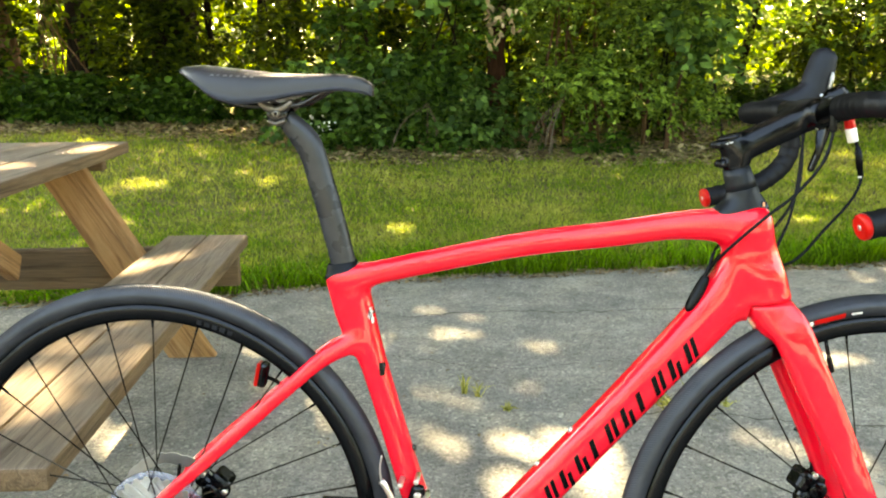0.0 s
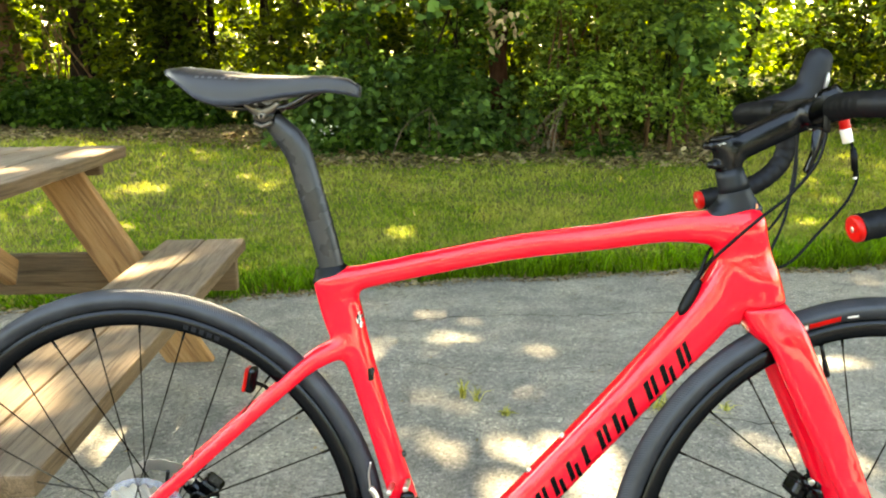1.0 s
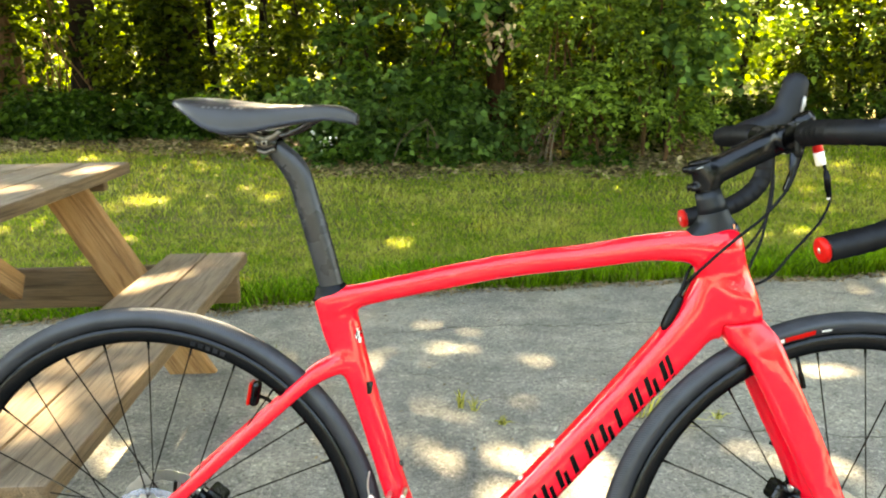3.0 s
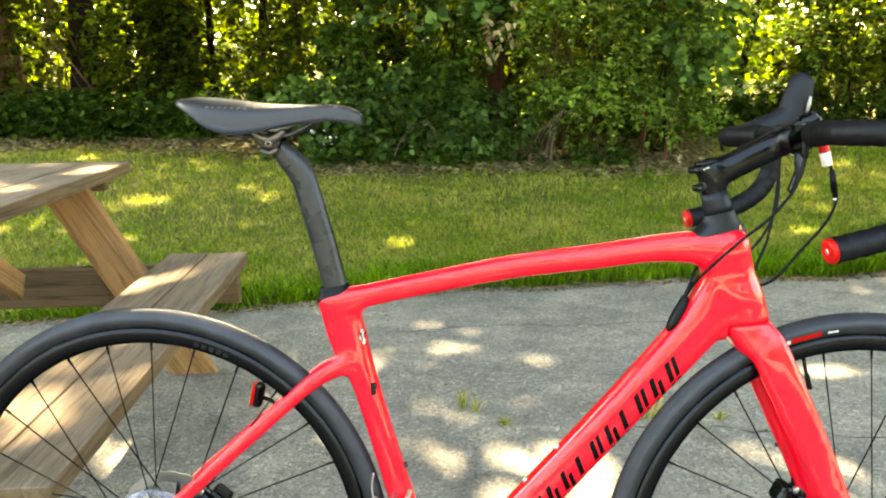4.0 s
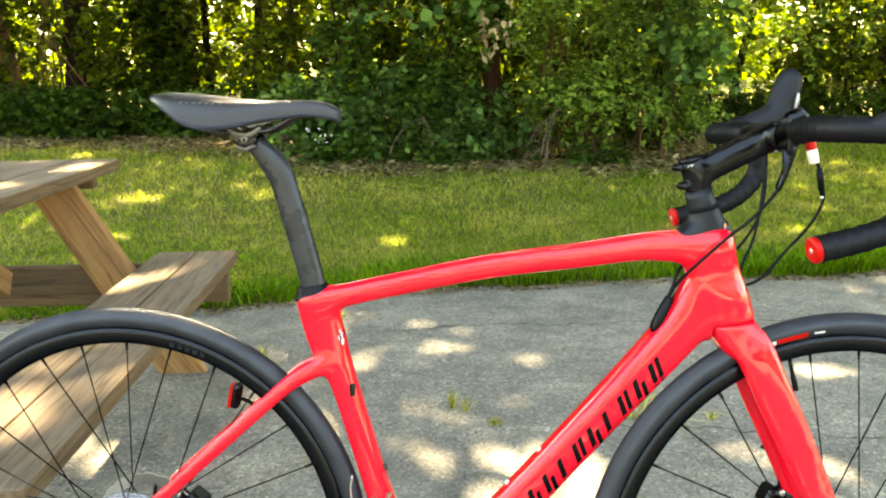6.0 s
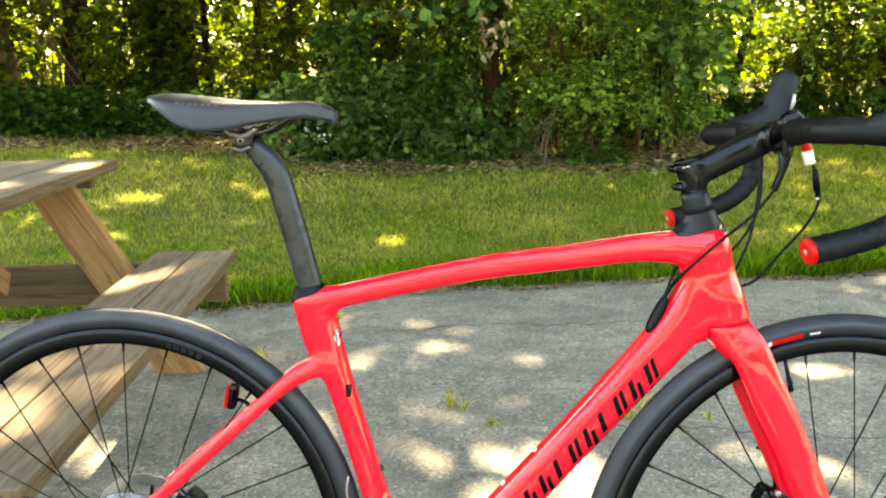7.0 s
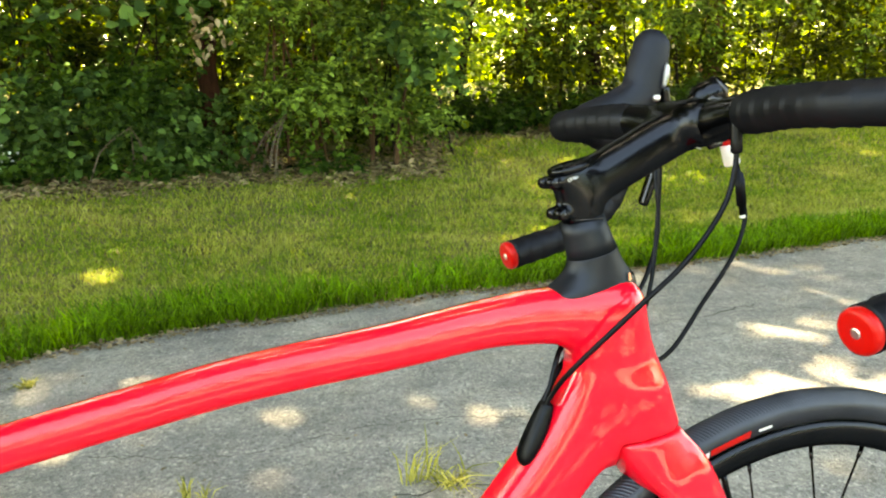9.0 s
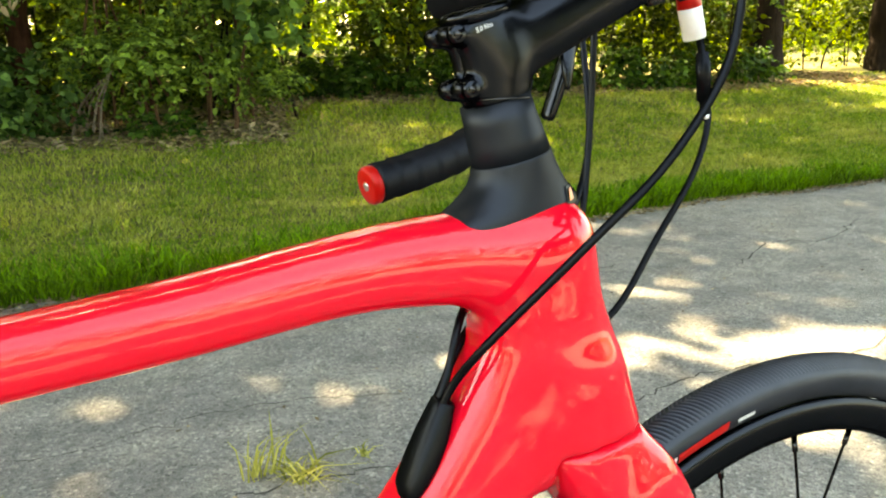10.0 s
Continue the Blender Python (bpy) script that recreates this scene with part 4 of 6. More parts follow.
def far_wood(name, label, x0, x1, y0, y1, top, n, size, mat, spray=40, spread=3.0, gaps=()):
    k = n // spray
    c = np.stack([x0 + (x1 - x0) * rng.random(k), y0 + (y1 - y0) * rng.random(k), 0.2 + (top - 0.2) * rng.random(k) ** 1.2], 1)
    for g0, g1 in gaps:
        c = c[(c[:, 0] < g0) | (c[:, 0] > g1)]
    pos = np.repeat(c, spray, 0)
    pos += rng.standard_normal(pos.shape) * size * spread
    pos[:, 2] = np.maximum(pos[:, 2], 0.05)
    tagged(new(name, leaves(name, pos, size * (0.6 + 0.8 * rng.random(len(pos))), mat)), label, "woods", kind="stuff")


# near layers use the dark shaded leaf colour, far layers the pale sunlit one
far_wood("woods", "dense dark leaves behind the bush", -1.0, 2.3, 9.0, 10.2, 2.3, 8000, 0.10, LEAF_WOOD_SHADED)
far_wood("woods", "leaves deep in the woods, shade put into their colour", -14, 16, 11.5, 13.0, 6.0, 23000, 0.11, LEAF_WOOD_SHADED, 150, 3.4, ((-3.8, -2.4), (2.9, 4.1), (7.4, 9.4)))
far_wood("woods", "leaves deep in the woods, sunlight put into their paler colour", -16, 18, 15.2, 16.6, 3.0, 15000, 0.13, LEAF_FAR_SUNLIT, 60)
far_wood("woods", "far edge of the woods, sunlight put into its bright colour", -34, 40, 26.0, 29.5, 12.5, 25000, 0.5, LEAF_FAR_SUNLIT)
far_wood("woods", "far dense tree line", -60, 66, 36.0, 41.0, 2.6, 3000, 1.1, LEAF_FAR_SUNLIT)
# unseen trees added behind the camera, to darken what the paint reflects
far_wood("woods", "unseen dark trees added behind the camera for reflections", -40, 40, -21.0, -16.0, 7.5, 12000, 0.55, LEAF_WOOD_SHADED)


def litter(n, x0, x1, start, off0, off1, size, name, label):
    x = x0 + (x1 - x0) * rng.random(n)
    y = start(x) + off0 + (off1 - off0) * rng.random(n)
    z = np.where(y < edge(x), 0.004, land(x, y) + 0.012)
    me = leaves(name, np.stack([x, y, z], 1), size * (0.5 + rng.random(n)), LITTER, facing=np.array((0, 0, 2.5)), spread=0.6, slim=0.55)
    tagged(new(name, me), label, "leaf litter", kind="stuff")


litter(24000, -7.5, 11, lawn_end, -0.15, 1.7, 0.05, "leaf_litter", "dry brown leaf litter below the trees")
litter(9000, -2.5, 6, edge, -0.11, 0.10, 0.018, "edge_litter", "dry leaves and dirt along the pavement edge")
litter(260, -1, 4, edge, -1.8, 0.0, 0.012, "pavement_litter", "a few dry leaf scraps on the asphalt")

# ---- picnic table ----
AX = Vector((-0.1415, 0.99, 0)).normalized()      # along the table
SIDE = Vector((AX.y, -AX.x, 0))                   # from the table to its bench


def board(name, length, width, thick, centre, along, across, mat, parent, label="", edges=None):
    along = Vector(along).normalized()
    across = Vector(across)
    across = (across - along * across.dot(along)).normalized()
    m = Matrix((along, across, along.cross(across))).transposed().to_4x4()
    m.translation = centre
    me = box(name, (length, width, thick), mat, 0.006)
    if edges:                                       # the sides of a board take a darker, browner wood
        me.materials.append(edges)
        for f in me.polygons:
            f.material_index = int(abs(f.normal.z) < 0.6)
    return part(name, me, parent, label, m)


TOP_Z, SEAT_Z = 0.71, 0.405
TABLE_END = Vector((-0.565, 2.73, 0))              # far corner of the top on the bench side


def picnic_table():
    ln = 1.83
    mid = TABLE_END - AX * (ln / 2)
    ob = thing("picnic_table", (mid.x, mid.y, 0), "weathered wooden picnic table with benches, on the asphalt", "picnic table")
    for k in range(5):
        c = mid - SIDE * (0.0725 + 0.146 * k) + Vector((0, 0, TOP_Z - 0.019))
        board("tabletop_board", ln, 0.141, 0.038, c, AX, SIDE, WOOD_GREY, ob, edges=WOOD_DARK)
    cl = mid - SIDE * 0.365                         # middle line of the table
    for s in (1, -1):
        for k in range(2):
            off = 0.365 + (0.115 + 0.066 + 0.1325 * k)
            c = cl + SIDE * s * off + AX * 0.028 + Vector((0, 0, SEAT_Z - 0.019))
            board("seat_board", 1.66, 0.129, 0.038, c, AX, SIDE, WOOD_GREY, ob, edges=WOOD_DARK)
    for s in (1, -1):
        end = cl + AX * s * (ln / 2 - 0.06)
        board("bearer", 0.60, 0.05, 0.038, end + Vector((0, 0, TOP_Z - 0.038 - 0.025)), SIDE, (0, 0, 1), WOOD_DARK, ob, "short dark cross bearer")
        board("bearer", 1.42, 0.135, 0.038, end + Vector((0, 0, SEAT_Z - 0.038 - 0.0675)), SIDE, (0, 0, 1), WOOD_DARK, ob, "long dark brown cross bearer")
        for q in (1, -1):
            top, foot = end + SIDE * q * 0.165 - AX * s * 0.04, end + SIDE * q * 0.53 - AX * s * 0.04
            top.z, foot.z = TOP_Z - 0.06, 0.028
            leg = board("leg", (top - foot).length, 0.134, 0.038, (top + foot) / 2, top - foot, SIDE, WOOD_WARM, ob, "warm brown slanted leg")
            rise = (top - foot).normalized().z
            for v in leg.data.vertices:        # sawn off level with the ground
                if v.co.x < 0:
                    v.co.x -= ((leg.matrix_basis @ v.co).z - 0.001) / rise
        low, high = end - AX * s * 0.05, end - AX * s * 0.62
        low.z, high.z = SEAT_Z - 0.09, TOP_Z - 0.05
        board("brace", (high - low).length, 0.085, 0.038, (high + low) / 2, high - low, AX, WOOD_WARM, ob, "warm brown diagonal brace")
    return ob


picnic_table()

# ---- the bicycle (its own coordinates: x forward, y to the far side, z up; it leans away from the camera) ----
R = 0.341
LEAN_BIKE, TURN_BAR = 2.7, 10.6
REAR, FRONT, BB = (0.222, 0, R), (1.194, 0, R), (0.627, 0, 0.272)
STEER_TOP, STEER_LOW = Vector((1.0125, 0, 0.793)), Vector((1.0445, 0, 0.672))
STEER = Matrix.Translation(STEER_LOW) @ Matrix.Rotation(radians(TURN_BAR), 4, STEER_TOP - STEER_LOW) @ Matrix.Translation(-STEER_LOW)
Y0 = 0.0

bike = thing("road_bicycle", (0.65, 1.06, 0), "glossy red carbon road bicycle with black parts, leaning on the bench", "bicycle")
bike.matrix_basis = pose(0.65, 1.06, 0, -LEAN_BIKE)
OWN_SPACE[bike.name] = Matrix.Translation((-0.65, 0, 0))


def row(x, z, a, b, y=0.0):
    return (x, Y0 + y, z, a, b)


def build_frame():
    h = 0.0021
    origin = np.array((0.16, -0.09, 0.23))
    shape = tuple(int(v / h) for v in (0.95, 0.18, 0.60))
    field = np.full(shape, 1.0, dtype=np.float32)
    g = (origin, h)
    top = spline([row(0.500, 0.694, 0.017, 0.017), row(0.55, 0.7065, 0.0155, 0.017), row(0.66, 0.7305, 0.0155, 0.0175), row(0.745, 0.747, 0.016, 0.018),
                  row(0.845, 0.7600, 0.0165, 0.019), row(0.918, 0.7710, 0.0175, 0.0205), row(0.965, 0.7735, 0.0205, 0.0225), row(1.012, 0.771, 0.024, 0.0235)], 10)
    down = spline([row(0.635, 0.280, 0.034, 0.030), row(0.696, 0.335, 0.0285, 0.027), row(0.7704, 0.4193, 0.0267, 0.0265), row(0.8874, 0.5553, 0.0267, 0.026),
                   row(0.9715, 0.6550, 0.0292, 0.0255), row(1.010, 0.712, 0.032, 0.025)], 10)
    head = spline([row(1.0142, 0.7715, 0.0258, 0.0235), row(1.0222, 0.745, 0.0268, 0.0225), row(1.037, 0.70, 0.0285, 0.0245), row(1.0470, 0.664, 0.0297, 0.0268)], 10)
    seat = spline([row(0.4997, 0.6945, 0.0270, 0.0165), row(0.5105, 0.65, 0.0265, 0.0165), row(0.5215, 0.615, 0.0225, 0.017), row(0.537, 0.572, 0.0178, 0.018),
                   row(0.5837, 0.410, 0.0175, 0.020), row(0.627, 0.272, 0.022, 0.026)], 10)
    for line, power, k in ((top, 2.8, 0.014), (down, 3.2, 0.020), (head, 2.5, 0.022), (seat, 3.2, 0.011)):
        tube_field(g, field, line, power, k)
    tube_field(g, field, np.array([(BB[0], -0.036, BB[2], 0.024, 0.024), (BB[0], 0.036, BB[2], 0.024, 0.024)]), 2.0, 0.012)
    for s in (1, -1):
        stay = spline([row(0.516, 0.612, 0.0135, 0.011, s * 0.007), row(0.470, 0.590, 0.0115, 0.008, s * 0.021), row(0.4215, 0.549, 0.0100, 0.0075, s * 0.033),
                       row(0.3135, 0.4525, 0.0100, 0.007, s * 0.050), row(0.25, 0.394, 0.0095, 0.0065, s * 0.058), row(0.226, 0.350, 0.0095, 0.006, s * 0.064)], 8)
        tube_field(g, field, stay, 2.9, 0.006)
        chain = spline([row(0.605, 0.275, 0.016, 0.012, s * 0.03), row(0.52, 0.283, 0.013, 0.009, s * 0.036), row(0.37, 0.305, 0.010, 0.008, s * 0.056), row(0.225, 0.338, 0.011, 0.006, s * 0.066)], 10)
        tube_field(g, field, chain, 2.2, 0.012)
    soften(field, 2)
    np.maximum(field, below_seam(g, field, 1.0175), out=field)
    return part("frame", skin("frame", g, field, RED), bike, "glossy red carbon frame")


def below_seam(grid, field, x0):
    """How far each cell lies under the seam between head tube and fork, ahead of x0 (positive: below)."""
    origin, h = grid
    X = (origin[0] + h * np.arange(field.shape[0]))[:, None, None]
    Z = (origin[2] + h * np.arange(field.shape[2]))[None, None, :]
    under = 0.155 * (X - 1.022) - 0.988 * (Z - 0.6725) + 0.06 * (X - 1.045) ** 2 / 0.03
    return np.minimum(under, X - x0).astype(np.float32)


def build_fork():
    h = 0.0021
    origin = np.array((0.97, -0.085, 0.30))
    field = np.full(tuple(int(v / h) for v in (0.28, 0.17, 0.42)), 1.0, dtype=np.float32)
    g = (origin, h)
    tube_field(g, field, spline([row(1.0335, 0.700, 0.0262, 0.0240), row(1.0405, 0.672, 0.0262, 0.0246), row(1.0500, 0.655, 0.0252, 0.0248)], 8), 2.5, 0.012)
    for s in (1, -1):
        blade = spline([row(1.0385, 0.680, 0.0235, 0.0125, s * 0.010), row(1.0510, 0.660, 0.0245, 0.0128, s * 0.0155), row(1.0660, 0.640, 0.0250, 0.0122, s * 0.0225), row(1.0840, 0.600, 0.0248, 0.0105, s * 0.027),
                        row(1.1095, 0.545, 0.0243, 0.0098, s * 0.030), row(1.1345, 0.490, 0.0222, 0.0094, s * 0.034), row(1.1590, 0.430, 0.0187, 0.0088, s * 0.042), row(1.178, 0.385, 0.0160, 0.008, s * 0.047), row(1.194, 0.337, 0.013, 0.007, s * 0.051)], 8)
        tube_field(g, field, blade, 3.0, 0.008)
    soften(field, 2)
    np.maximum(field, -below_seam(g, field, -1.0) + 0.0002, out=field)
    return part("fork", skin("fork", g, field, RED), bike, "glossy red carbon fork", STEER)


frame_part = build_frame()
fork_part = build_fork()


def spoke_mesh():
    me = sweep("spoke", [(0, 0, 0, 0.0009, 0.0011), (0, 0, 0.02, 0.0009, 0.0011), (0, 0, 0.96, 0.0009, 0.0011), (0, 0, 0.961, 0.0019, 0.0019), (0, 0, 1.0, 0.0019, 0.0019)], DARK_STEEL, 6)
    return me


SPOKE = spoke_mesh()


def wheel(name, hub, m, rear, label):
    """A wheel with its tyre, rim, hub, spokes and disc, turned by m."""
    at = Matrix.Translation(hub)
    axle = part(name, lathe("hub", [(0.0, -0.062), (0.008, -0.062), (0.009, -0.042), (0.021, -0.036), (0.021, -0.031), (0.0125, -0.026), (0.011, 0.0), (0.0125, 0.026), (0.021, 0.031), (0.021, 0.036), (0.009, 0.042), (0.008, 0.062), (0.0, 0.062)],
                                    ALLOY_BLACK, 24, at, closed=False), bike, label, m)
    tyre, k = [], 28
    for i in range(k):
        w = -0.80 * math.pi + 1.6 * math.pi * i / (k - 1)
        tyre.append((R - 0.0145 + 0.0145 * math.cos(w) + 0.0007 * math.cos(3 * w), 0.0143 * math.sin(w)))
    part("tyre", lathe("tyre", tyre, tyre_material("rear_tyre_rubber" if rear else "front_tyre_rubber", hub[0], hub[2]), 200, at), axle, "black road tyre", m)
    rim = [(0.3145, -0.0095), (0.314, -0.0115), (0.308, -0.0122), (0.300, -0.0118), (0.2935, -0.0085), (0.2912, -0.004), (0.2905, 0.0), (0.2912, 0.004), (0.2935, 0.0085), (0.300, 0.0118), (0.308, 0.0122), (0.314, 0.0115), (0.3145, 0.0095), (0.309, 0.0)]
    part("rim", lathe("rim", rim, ALLOY_BLACK, 128, at), axle, "black alloy rim", m)
    n = 28
    for i in range(n):
        s = 1 if i % 2 else -1
        w = 2 * math.pi * i / n + radians(-1.0 if rear else 85.5)
        cross = 0.62 * (1 if (i // 2) % 2 else -1)
        a = Vector((0.0195 * math.cos(w + cross * 2.1), s * 0.033, 0.0195 * math.sin(w + cross * 2.1)))
        b = Vector((0.291 * math.cos(w), s * 0.0015, 0.291 * math.sin(w)))
        d = b - a
        mm = Matrix.Translation(Vector(hub) + a) @ d.to_track_quat("Z", "Y").to_matrix().to_4x4() @ Matrix.Diagonal((1, 1, d.length, 1))
        part("spoke", SPOKE, axle, "", m @ mm)
    # the brake disc, on the far side, with cooling holes
    verts, faces, k = [], [], 120
    for i in range(k):
        w = 2 * math.pi * i / k
        ro = 0.080 - 0.0018 * (0.5 + 0.5 * math.sin(w * 20)) ** 3
        ri = 0.063 + 0.0012 * math.sin(w * 12)
        for r, y in ((ri, 0.0412), (ro, 0.0412), (ro, 0.043), (ri, 0.043)):
            verts.append(at @ Vector((r * math.cos(w), y, r * math.sin(w))))
    for i in range(k):
        j = (i + 1) % k
        for q in range(4):
            faces.append((i * 4 + q, i * 4 + (q + 1) % 4, j * 4 + (q + 1) % 4, j * 4 + q))
    disc = part("brake_disc", mesh_of("brake_disc", verts, faces, STEEL, False), axle, "steel brake disc", m)
    for i in range(6):
        w = 2 * math.pi * i / 6
        pts = [(hub[0] + r * math.cos(w + t), hub[1] + 0.042, hub[2] + r * math.sin(w + t)) for r, t in ((0.018, 0.0), (0.04, 0.25), (0.065, 0.3))]
        part("disc_arm", rod("disc_arm", pts, 0.003, DARK_STEEL, 5, 6), axle, "", m)
    return axle


rear_wheel = wheel("rear_wheel", REAR, Matrix.Identity(4), True, "rear wheel with black rim and spokes")
front_wheel = wheel("front_wheel", FRONT, STEER, False, "front wheel with black rim and spokes")


def gear_ring(name, hub, radius, teeth, y, thick, mat, parent, hole=0.6):
    verts, faces, k = [], [], teeth * 4
    for i in range(k):
        w = 2 * math.pi * i / k
        ro = radius + (0.0025 if i % 4 in (1, 2) else -0.0022)
        for r, yy in ((radius * hole, y), (ro, y), (ro, y + thick), (radius * hole, y + thick)):
            verts.append((hub[0] + r * math.cos(w), hub[1] + yy, hub[2] + r * math.sin(w)))
    for i in range(k):
        j = (i + 1) % k
        for q in range(4):
            faces.append((i * 4 + q, i * 4 + (q + 1) % 4, j * 4 + (q + 1) % 4, j * 4 + q))
    return part(name, mesh_of(name, verts, faces, mat, False), parent)


# rear gears, and the plastic guard behind them
for i in range(9):
    gear_ring("sprocket", REAR, 0.0235 + 0.0055 * i, 11 + 2 * i, -0.050 + 0.0038 * i, 0.0016, STEEL, rear_wheel)
part("spoke_guard", lathe("spoke_guard", [(0.03, -0.0125), (0.073, -0.0125), (0.0750, -0.0115), (0.073, -0.0105), (0.03, -0.0105)], DISC_PLASTIC, 64, Matrix.Translation(REAR)), rear_wheel, "smoky plastic spoke guard")

# cranks, chainring, chain
crankset = part("crankset", lathe("crank_axle", [(0.0, -0.075), (0.014, -0.075), (0.014, 0.075), (0.0, 0.075)], ALLOY_BLACK, 24, Matrix.Translation(BB), closed=False), bike, "black crankset")
gear_ring("chainring", BB, 0.100, 50, -0.047, 0.003, ALLOY_BLACK, crankset, 0.78)
gear_ring("chainring", BB, 0.068, 34, -0.041, 0.002, DARK_STEEL, crankset, 0.7)
for i in range(4):
    w = radians(20 + 90 * i)
    part("spider_arm", sweep("spider_arm", [(BB[0] + r * math.cos(w), Y0 - 0.047, BB[2] + r * math.sin(w), 0.012 - 0.05 * r, 0.005) for r in (0.01, 0.05, 0.084)], ALLOY_BLACK, 10), crankset)
for s, w in ((-1, radians(-8)), (1, radians(172))):
    c, sn = math.cos(w), math.sin(w)
    arm = part("crank_arm", sweep("crank_arm", [(BB[0] + r * c, Y0 + s * (0.062 + 0.06 * r), BB[2] + r * sn, a, 0.007) for r, a in ((0.0, 0.017), (0.06, 0.013), (0.13, 0.011), (0.17, 0.013))], ALLOY_BLACK, 12, 2.6, round_end=0.008), crankset)
    pm = Matrix.Translation((BB[0] + 0.17 * c, Y0 + s * 0.125, BB[2] + 0.17 * sn))
    part("pedal", box("pedal", (0.085, 0.085, 0.016), ALLOY_BLACK, 0.006, pm), crankset, "black platform pedal")
for s, z1, z0 in ((1, 0.098, 0.045), (-1, -0.098, -0.06)):
    part("chain", sweep("chain", [(BB[0], Y0 - 0.0455, BB[2] + z1, 0.004, 0.0028), (REAR[0] + 0.01, Y0 - 0.036, REAR[2] + z0, 0.004, 0.0028)], DARK_STEEL, 8), crankset, "dark steel chain")
# rear derailleur and its hanger
mech = part("rear_derailleur", sweep("cage", [row(0.222, 0.30, 0.012, 0.004, -0.062), row(0.235, 0.26, 0.016, 0.006, -0.06), row(0.255, 0.20, 0.012, 0.005, -0.05), row(0.26, 0.17, 0.01, 0.004, -0.05)], ALLOY_BLACK, 12, round_end=0.008), bike, "black rear derailleur")
for z in (0.235, 0.172):
    gear_ring("jockey_wheel", (0.255, Y0, z), 0.02, 11, -0.046, 0.005, GLOSS_BLACK, mech, 0.3)
# front derailleur: bracket, arm and cage
fd = part("front_derailleur", sweep("fd_body", [row(0.585, 0.380, 0.012, 0.008, -0.024), row(0.597, 0.398, 0.014, 0.009, -0.034), row(0.598, 0.418, 0.009, 0.007, -0.036)], GLOSS_BLACK, 12, round_end=0.006), bike, "silver and black front derailleur")
part("cage_plate", sweep("cage_plate", [row(0.50, 0.362, 0.006, 0.0012, -0.052), row(0.555, 0.394, 0.011, 0.0012, -0.052), row(0.635, 0.396, 0.010, 0.0012, -0.052), row(0.695, 0.368, 0.004, 0.0012, -0.052)], STEEL, 8), fd, "bright steel cage plate")
part("derailleur_arm", rod("derailleur_arm", [(0.590, -0.044, 0.385), (0.570, -0.046, 0.398), (0.556, -0.048, 0.425), (0.551, -0.048, 0.432)], 0.0042, STEEL, 5), fd, "bright steel arm")
part("derailleur_spring", rod("derailleur_spring", [(0.551, -0.048, 0.430), (0.549, -0.048, 0.45), (0.552, -0.048, 0.468)], 0.0012, STEEL, 5), fd)
for x, z in ((0.575, 0.425), (0.5965, 0.431), (0.598, 0.411), (0.608, 0.405)):
    part("bolt", rod("bolt", [(x, -0.046, z), (x, -0.02, z)], 0.0036 if z > 0.415 else 0.005, STEEL, 2, 12, round_end=0.001), fd, "steel bolt head")

# seat collar, post and saddle
part("seat_collar", sweep("seat_collar", spline([row(0.4985, 0.7015, 0.0283, 0.0176), row(0.4972, 0.7062, 0.0276, 0.0174), row(0.4955, 0.7115, 0.0232, 0.0155), row(0.4945, 0.7175, 0.0192, 0.0142)], 3), RUBBER, 28, 2.4), bike, "black rubber seat collar")
post_line = [row(0.5020, 0.69, 0.0160, 0.0128), row(0.4968, 0.7147, 0.0162, 0.0128), row(0.4860, 0.760, 0.0166, 0.0128), row(0.4748, 0.803, 0.0167, 0.0128), row(0.4630, 0.846, 0.0167, 0.0128),
             row(0.4580, 0.862, 0.0170, 0.0130), row(0.4525, 0.8735, 0.0174, 0.0134), row(0.4450, 0.8840, 0.0168, 0.0136), row(0.4370, 0.8930, 0.0150, 0.0138), row(0.4265, 0.9045, 0.0130, 0.0140)]
post = part("seat_post", sweep("seat_post", spline(post_line, 5), CARBON, 32, 2.6, round_end=0.007), bike, "satin dark carbon seat post with a bent head")
clamp = part("saddle_clamp", rod("saddle_clamp", [(0.4185, -0.020, 0.9105), (0.4185, 0.020, 0.9105)], 0.0135, GLOSS_BLACK, 3, 24, round_end=0.003), bike, "black saddle clamp with polished jaws")
for s in (-1, 1):
    y = s * 0.0215
    part("clamp_jaw", sweep("clamp_jaw", [row(0.3985, 0.9265, 0.0045, 0.005, y), row(0.4075, 0.9200, 0.0060, 0.005, y), row(0.4190, 0.9165, 0.0062, 0.005, y), row(0.4300, 0.9205, 0.0058, 0.005, y), row(0.4380, 0.9270, 0.0045, 0.005, y)], JAW, 12, 2.6, round_end=0.003), clamp, "grey polished jaw")
    part("clamp_cradle", sweep("clamp_cradle", [row(0.4085, 0.9025, 0.003, 0.004, y), row(0.4180, 0.8990, 0.0032, 0.004, y), row(0.4290, 0.9035, 0.003, 0.004, y)], JAW, 10, 2.4, round_end=0.002), clamp, "grey lower cradle")
    part("clamp_bolt", rod("clamp_bolt", [(0.4195, s * 0.0295, 0.9120), (0.4195, s * 0.016, 0.9120)], 0.0048, JAW, 2, 16, round_end=0.001), clamp, "grey clamp bolt")
    part("bolt_socket", rod("bolt_socket", [(0.4195, s * 0.0306, 0.9120), (0.4195, s * 0.0290, 0.9120)], 0.0024, GLOSS_BLACK, 2, 6), clamp, "dark bolt socket")


